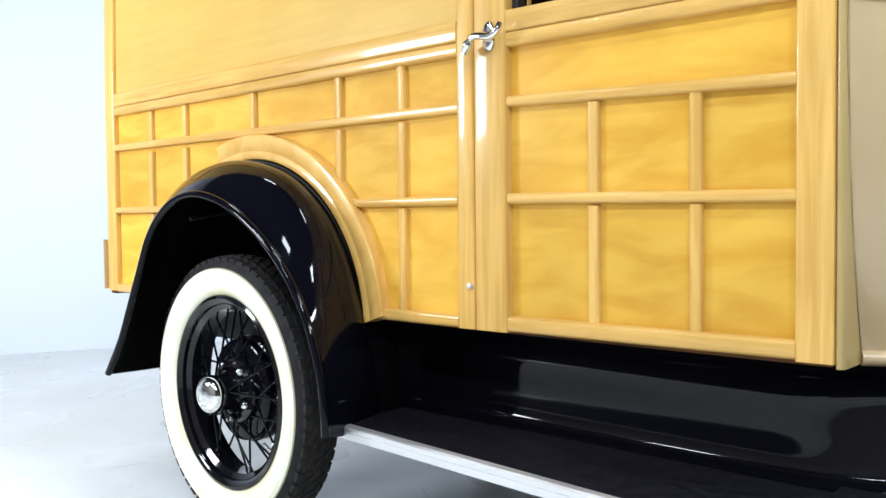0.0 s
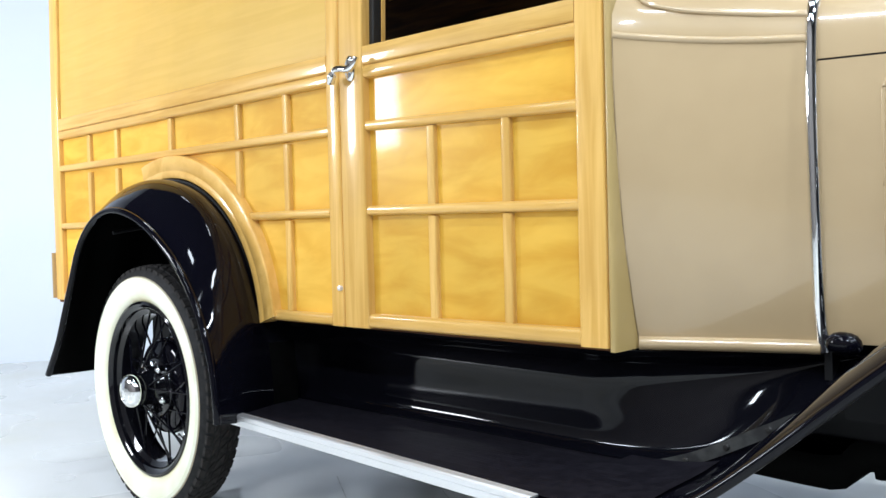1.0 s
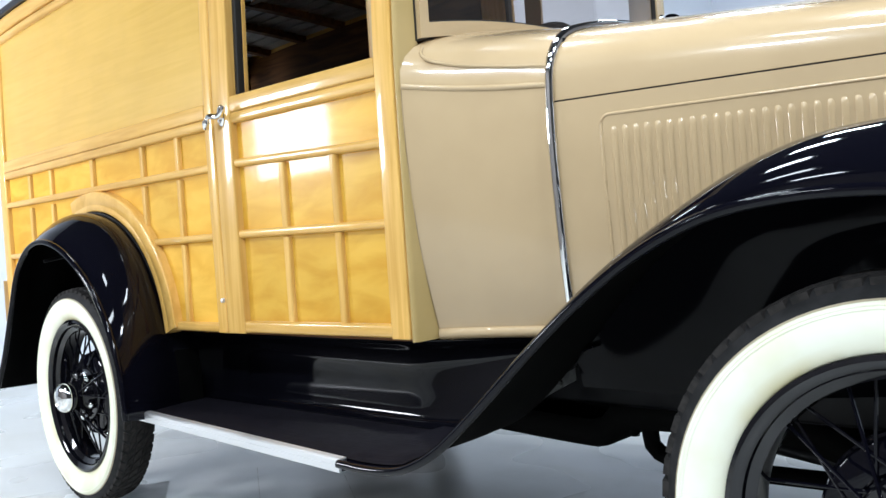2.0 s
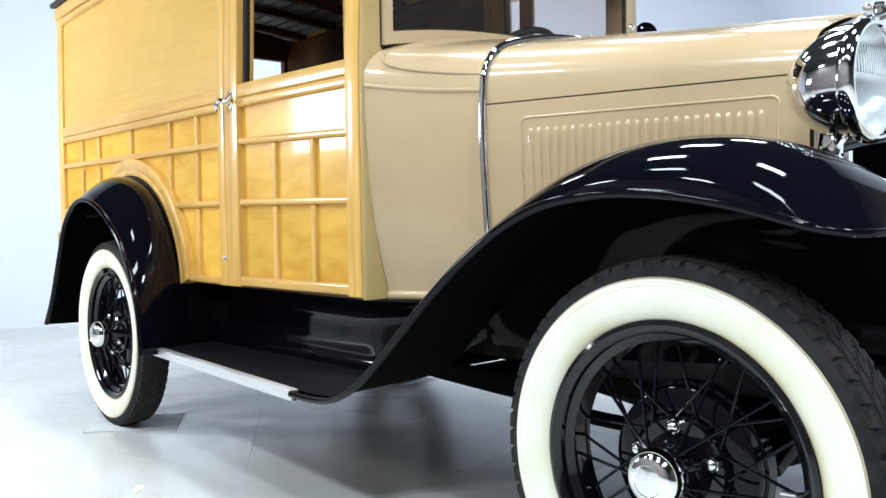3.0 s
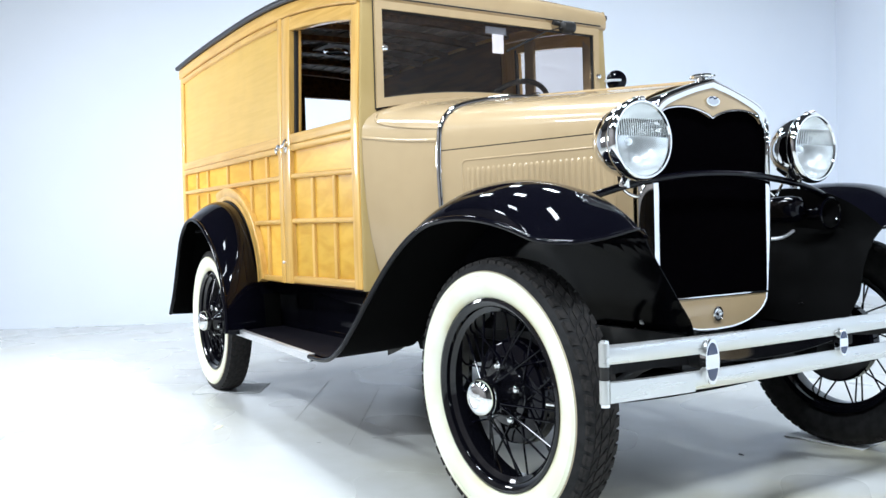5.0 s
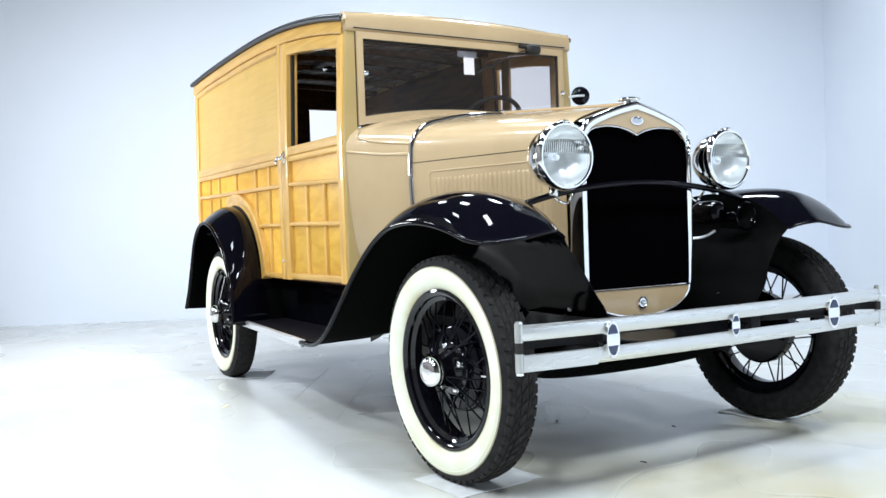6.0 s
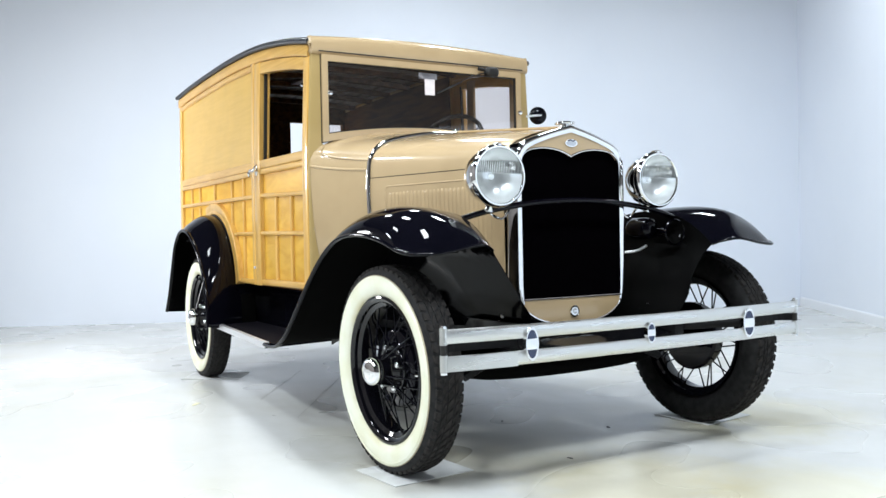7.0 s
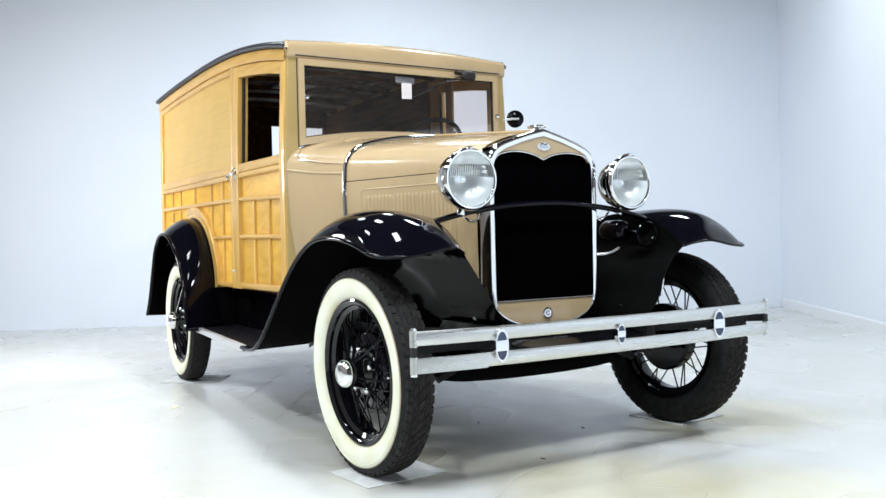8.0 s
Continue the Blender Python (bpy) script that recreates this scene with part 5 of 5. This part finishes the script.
# ---- running boards and the splash aprons above them ----
def running_board(s):
    x0, x1 = 0.40, 1.49

    def yo(x):
        return 0.806 + 0.076 * (x - x0) / (x1 - x0)

    rows = []
    for k in range(13):
        x = x0 + (x1 - x0) * k / 12
        y = yo(x) - 0.004
        rows.append([(x, s * 0.50, 0.370), (x, s * y, 0.370), (x, s * y, 0.344), (x, s * 0.50, 0.355)])
    b = part("running_board", grid(rows, True, True), MATTING, car, "running board covered in ribbed black rubber", False)
    rows = []
    for k in range(13):
        x = x0 + (x1 - x0) * k / 12
        y = yo(x)
        rows.append([(x, s * (y - 0.02), 0.3705), (x, s * (y - 0.02), 0.3735), (x, s * (y - 0.002), 0.3735), (x, s * (y + 0.003), 0.370), (x, s * (y + 0.003), 0.361), (x, s * (y + 0.0005), 0.3595), (x, s * (y + 0.003), 0.358), (x, s * (y + 0.003), 0.344), (x, s * (y - 0.002), 0.341), (x, s * (y - 0.003), 0.344)])
    part("edge_trim", grid(rows, True, True), ALU, b, "bright aluminium edge trim", angle=30)
    sec = [(0.568, 0.3725), (0.556, 0.374), (0.545, 0.378), (0.537, 0.386), (0.532, 0.398), (0.530, 0.42), (0.5295, 0.46), (0.5295, 0.50), (0.531, 0.525), (0.5365, 0.546), (0.547, 0.563), (0.560, 0.577), (0.570, 0.590), (0.556, 0.60)]
    sec = [(p.x, p.y) for p in spline([(a, b2, 0) for a, b2 in sec], 36)]
    rows = []
    for k in range(49):
        x = 0.26 + (1.96 - 0.26) * k / 48
        z0 = max(0.3725, lerp_table(F_INN, x)[0] - 0.004) if x > 1.49 else 0.3725
        z0 = min(z0, 0.595)
        sill = 0.594 - 0.147 * max(0.0, min(1.0, (x - 1.40) / 0.43)) ** 1.25 - 0.217 * max(0.0, x - 1.832)
        rows.append([(x, s * (y - (0.594 - sill) * min(1.0, max(0.0, (z - 0.376) / 0.19)) ** 0.8), z0 + (z - 0.3725) * (0.60 - z0) / 0.2275) for y, z in sec])
    ap = part("splash_apron", grid(rows), APRON, car, "glossy black splash apron under the body", solid=0.003, offset=0)
    part("closing_plate", block(0.402, 0.408, s * 0.49, s * 0.71, 0.371, 0.604), APRON, ap, "", False)
    # bolted flange where the wing meets the apron
    low = spline([(1.50, 0, 0.349), (1.62, 0, 0.390), (1.75, 0, 0.455), (1.83, 0, 0.497), (1.90, 0, 0.532)], 20)
    rows = [[(p.x, s * 0.545, p.z - 0.013), (p.x, s * 0.549, p.z - 0.013), (p.x, s * 0.549, p.z + 0.013), (p.x, s * 0.545, p.z + 0.013)] for p in low]
    fl = part("flange", grid(rows, True, True), DUSTY, ap, "dusty bolted flange", False)
    for k in (5, 9, 13, 17):
        part("bolt", turned([(0.0, 0.006), (0.005, 0.005), (0.007, 0.0)], 10), GUM, fl).matrix_local = pose(low[k].x, s * 0.549, low[k].z, 0, 0, 0 if s > 0 else 180)


for s in (-1, 1):
    front_wing(s)
    rear_wing(s)
    running_board(s)


# ---- bumper ----
def bump_x(y):
    return 3.130 - 0.036 * abs(y / 0.84) ** 3


def bumper_bar(z0, z1):
    rows = []
    for k in range(41):
        y = -0.831 + 1.678 * k / 40
        x = bump_x(y)
        zm = (z0 + z1) / 2
        rows.append([(x - 0.004, y, z0), (x - 0.001, y, z0), (x + 0.003, y, z0 + 0.006), (x + 0.0045, y, zm), (x + 0.003, y, z1 - 0.006), (x - 0.001, y, z1), (x - 0.004, y, z1)])
    return grid(rows, True, True)


bumper = part("bumper", bumper_bar(0.518, 0.564), BUMPER, car, "double-bar bright steel front bumper")
part("lower_bar", bumper_bar(0.432, 0.478), BUMPER, bumper)
lap = []
for k in range(9):
    y = -0.829 + 0.032 * k
    x = bump_x(y)
    lap.append([(x + 0.002, y, 0.4285), (x + 0.0055, y, 0.4295), (x + 0.0065, y, 0.453), (x + 0.0055, y, 0.4765), (x + 0.002, y, 0.477)])
part("bar_lap", grid(lap, True, True), BUMPER, bumper)
for s in (-1, 1):
    x, e = bump_x(0.84), 0.834 if s < 0 else 0.850
    part("end_eye", tube([(x - 0.006, s * e, 0.514), (x - 0.006, s * e, 0.568)], 0.0125, 14), BUMPER, bumper)
    part("end_eye", tube([(x - 0.006, s * e, 0.428), (x - 0.006, s * e, 0.482)], 0.0125, 14), BUMPER, bumper)
    part("end_bolt", join(tube([(x - 0.006, s * e, 0.420), (x - 0.006, s * e, 0.576)], 0.0075, 10), tube([(x - 0.006, s * e, 0.568), (x - 0.006, s * e, 0.574)], 0.012, 6), tube([(x - 0.006, s * e, 0.420), (x - 0.006, s * e, 0.427)], 0.012, 6)), CHROME, bumper)
    part("spacer", tube([(x - 0.006, s * e, 0.482), (x - 0.006, s * e, 0.514)], 0.011, 12), GUM, bumper)
    back = spline([(x - 0.006, s * e, 0.498), (3.04, s * 0.78, 0.498), (3.035, s * 0.68, 0.498), (3.06, s * 0.52, 0.498)], 16)
    rows = [[(p.x - 0.004, p.y, 0.483), (p.x + 0.004, p.y, 0.483), (p.x + 0.004, p.y, 0.513), (p.x - 0.004, p.y, 0.513)] for p in back]
    part("back_bar", grid(rows, True, True), FRAME, bumper, "", False)
    part("bumper_arm", tube([(2.78, s * 0.37, 0.47), (2.95, s * 0.42, 0.485), (3.075, s * 0.52, 0.498), (3.13, s * 0.52, 0.498)], 0.016, 10, 1.3), FRAME, bumper)


def medallion(y, h, w):
    x = bump_x(y) + 0.005
    ring = [(w * math.cos(2 * math.pi * k / 32), h * math.sin(2 * math.pi * k / 32)) for k in range(32)]
    part("medallion", plate(ring, -0.010, 0.008), CHROME, bumper, "oval chrome medallion with dark enamel", False).matrix_local = pose(x, y, 0.498, 0, 0, -math.degrees(math.atan(0.16 * y / 0.85)))


for y, h, w in ((-0.522, 0.056, 0.028), (0.522, 0.056, 0.028), (0.0, 0.037, 0.019)):
    medallion(y, h, w)
    x = bump_x(y) + 0.0135
    for sgn in (1, -1):
        seg = [(w * 0.78 * math.cos(a), sgn * h * 0.84 * math.sin(a)) for a in (radians(22 + 136 * k / 14) for k in range(15))]
        part("enamel", plate(seg, -0.001, 0.001), BLUE, bumper, "dark blue enamel", False).matrix_local = pose(x, y, 0.498, 0, 0, -math.degrees(math.atan(0.16 * y / 0.85)))

# ---- underside ----
for s in (-1, 1):
    part("frame_rail", block(-0.75, 2.92, s * 0.34, s * 0.39, 0.435, 0.535, 0.006), FRAME, car, "black chassis rail")
    part("radius_rod", tube([(2.60, s * 0.36, 0.33), (1.55, s * 0.05, 0.36)], 0.017, 10), FRAME, car)
    part("rear_radius_rod", tube([(0.03, s * 0.5, 0.36), (1.1, s * 0.06, 0.40)], 0.018, 10), FRAME, car)
    if s > 0:
        part("shock_arm", tube([(2.665, 0.701, 0.693), (2.665, 0.696, 0.666), (2.665, 0.676, 0.576)], [0.0085, 0.0055, 0.0055], 8), CHROME, car, "bright damper link")
    part("shock_body", turned([(0.0, 0.03), (0.045, 0.028), (0.05, 0.0), (0.05, -0.03), (0.0, -0.03)], 24), FRAME, car).matrix_local = pose(2.50, s * 0.33, 0.58)
    part("steering_knuckle", turned([(0.0, -0.09), (0.045, -0.085), (0.05, -0.03), (0.035, 0.04), (0.03, 0.09)], 20), FRAME, car).matrix_local = pose(AXLE_F, s * 0.64, HUB_Z)
beam = spline([(2.62, -0.60, 0.375), (2.62, -0.50, 0.350), (2.62, -0.34, 0.325), (2.62, 0, 0.316), (2.62, 0.34, 0.325), (2.62, 0.50, 0.350), (2.62, 0.60, 0.375)], 30)
part("front_axle", tube(beam, 0.024, 10, 1.4), UNDERCOAT, car, "black bowed front axle")
part("tie_rod", tube([(2.50, -0.58, 0.33), (2.50, 0.58, 0.33)], 0.011, 8), FRAME, car)
spring = [(2.66, y, 0.46 - 0.14 * (y / 0.5) ** 2) for y in (-0.5 + 0.1 * k for k in range(11))]
part("front_spring", tube(spring, [0.014 + 0.024 * (1 - abs(-1 + 0.2 * k)) for k in range(11)], 8, 1.2), FRAME, car)
part("rear_axle", tube([(AXLE_R, -0.68, HUB_Z), (AXLE_R, -0.2, HUB_Z), (AXLE_R, -0.12, HUB_Z), (AXLE_R, 0.12, HUB_Z), (AXLE_R, 0.2, HUB_Z), (AXLE_R, 0.68, HUB_Z)], [0.035, 0.045, 0.11, 0.11, 0.045, 0.035], 20), FRAME, car, "black rear axle")
part("torque_tube", tube([(0.05, 0, HUB_Z), (1.4, 0, 0.44)], 0.035, 14), FRAME, car)
part("engine", block(1.75, 2.58, -0.17, 0.17, 0.40, 0.95, 0.03), FRAME, car)
pan = spline([(1.42, 0, 0.338), (1.55, 0, 0.331), (1.80, 0, 0.321), (1.838, 0, 0.327), (1.868, 0, 0.360), (1.90, 0, 0.372), (2.10, 0, 0.378), (2.26, 0, 0.378), (2.40, 0, 0.340), (2.48, 0, 0.306), (2.56, 0, 0.330)], 40)
rows = [[(p.x, y, p.z + (0.07 if abs(y) > 0.36 else 0.0)) for y in (-0.37, -0.35, -0.2, 0.0, 0.2, 0.35, 0.37)] for p in pan]
part("engine_pan", grid(rows), UNDERCOAT, car, "black engine splash pan", solid=0.004, angle=120)
rows = [[(x, y, z + 0.03 * (y / 0.37) ** 2) for y in (-0.37 + 0.074 * k for k in range(11))] for x, z in ((2.60, 0.475), (2.68, 0.47), (2.74, 0.46), (2.80, 0.45), (2.86, 0.435), (2.90, 0.43))]
part("front_apron", grid(rows), SKIRT, car, "black apron between the frame horns", solid=0.003)
part("exhaust_elbow", tube(spline([(1.925, -0.30, 0.40), (1.925, -0.30, 0.35), (1.932, -0.30, 0.322), (1.965, -0.30, 0.303), (2.08, -0.30, 0.294), (2.40, -0.30, 0.30)], 24), 0.020, 12), UNDERCOAT, car, "black bent pipe below the engine")
part("drain_plug", turned([(0.0, -0.012), (0.012, -0.010), (0.016, 0.02)], 14, "z"), UNDERCOAT, car).matrix_local = pose(1.90, -0.33, 0.362)
part("muffler", tube([(0.55, 0.22, 0.40), (0.6, 0.22, 0.40), (1.15, 0.22, 0.40), (1.2, 0.22, 0.40)], [0.03, 0.065, 0.065, 0.03], 18), FRAME, car)
part("battery_box", block(1.28, 1.50, -0.30, -0.08, 0.36, 0.55, 0.01), FRAME, car)
part("inner_deck", block(-0.9, 1.52, -0.52, 0.52, 0.575, 0.60), FRAME, car, "", False)
part("firewall", block(1.836, 1.85, -0.44, 0.44, 0.55, 1.28), FRAME, car, "", False)


# ---- sheets under the wheels ----
def floor_sheet(cx, cy, turn, w, d, material, label):
    sh = part("floor_sheet", block(-w / 2, w / 2, -d / 2, d / 2, 0.0, 0.003), material, None, "", False)
    tagged(sh, label, "paper sheet", "sheets under the wheels")
    sh.matrix_world = pose(cx, cy, 0.001, 0, 0, turn)


floor_sheet(2.655, -0.716, 5, 0.275, 0.337, PAPER, "white card sheet under a front tyre")
floor_sheet(2.574, 0.852, 7, 0.30, 0.32, PAPER, "white card sheet under the far front tyre")
floor_sheet(-0.02, -0.705, -32, 0.264, 0.36, PAPER, "white card sheet under a rear tyre")
floor_sheet(0.02, 0.76, -3, 0.27, 0.32, PAPER, "white card sheet under the far rear tyre")

# ---- floor joints and a few specks of dirt ----
JOINT = mat("joint_dirt", (0.16, 0.155, 0.14), 0.8)
vary(JOINT, 14.0, (0.40, 0.395, 0.365), (0.66, 0.65, 0.61))
for x0, y0, x1, y1 in ((0.10, -0.182, 0.95, -0.735), (0.50, -0.073, 1.50, -0.732)):
    d = Vector((x1 - x0, y1 - y0, 0))
    joint = part("floor_joint", block(0, d.length, -0.0012, 0.0012, 0.0, 0.0006), JOINT, None, "", False)
    joint.matrix_world = pose(x0, y0, 0.0002, 0, 0, math.degrees(math.atan2(d.y, d.x)))
    tagged(joint, "thin dark joint in the white floor", "floor joint", kind="structure")


def chip(cx, cy, w, d, turn, material, label):
    ring = [(w * math.cos(a) * (1 + 0.25 * math.sin(3 * a + cx * 9)), d * math.sin(a) * (1 + 0.2 * math.cos(2 * a + cy * 7))) for a in (2 * math.pi * k / 14 for k in range(14))]
    ob = part("floor_chip", plate(ring, 0.0, 0.0015, "z"), material, None, "", False)
    tagged(ob, label, "speck", "specks on the floor")
    ob.matrix_world = pose(cx, cy, 0.0005, 0, 0, turn)


for cx, cy in ((2.14, 0.022), (2.515, 0.333), (2.837, -0.136)):
    chip(cx, cy, 0.013, 0.006, 20 + 60 * cx, GUM, "small dark speck of dirt on the floor")
chip(0.86, -1.055, 0.040, 0.014, -40, mat("yellow_paint", (0.78, 0.75, 0.52), 0.6), "faint yellow paint mark on the floor")
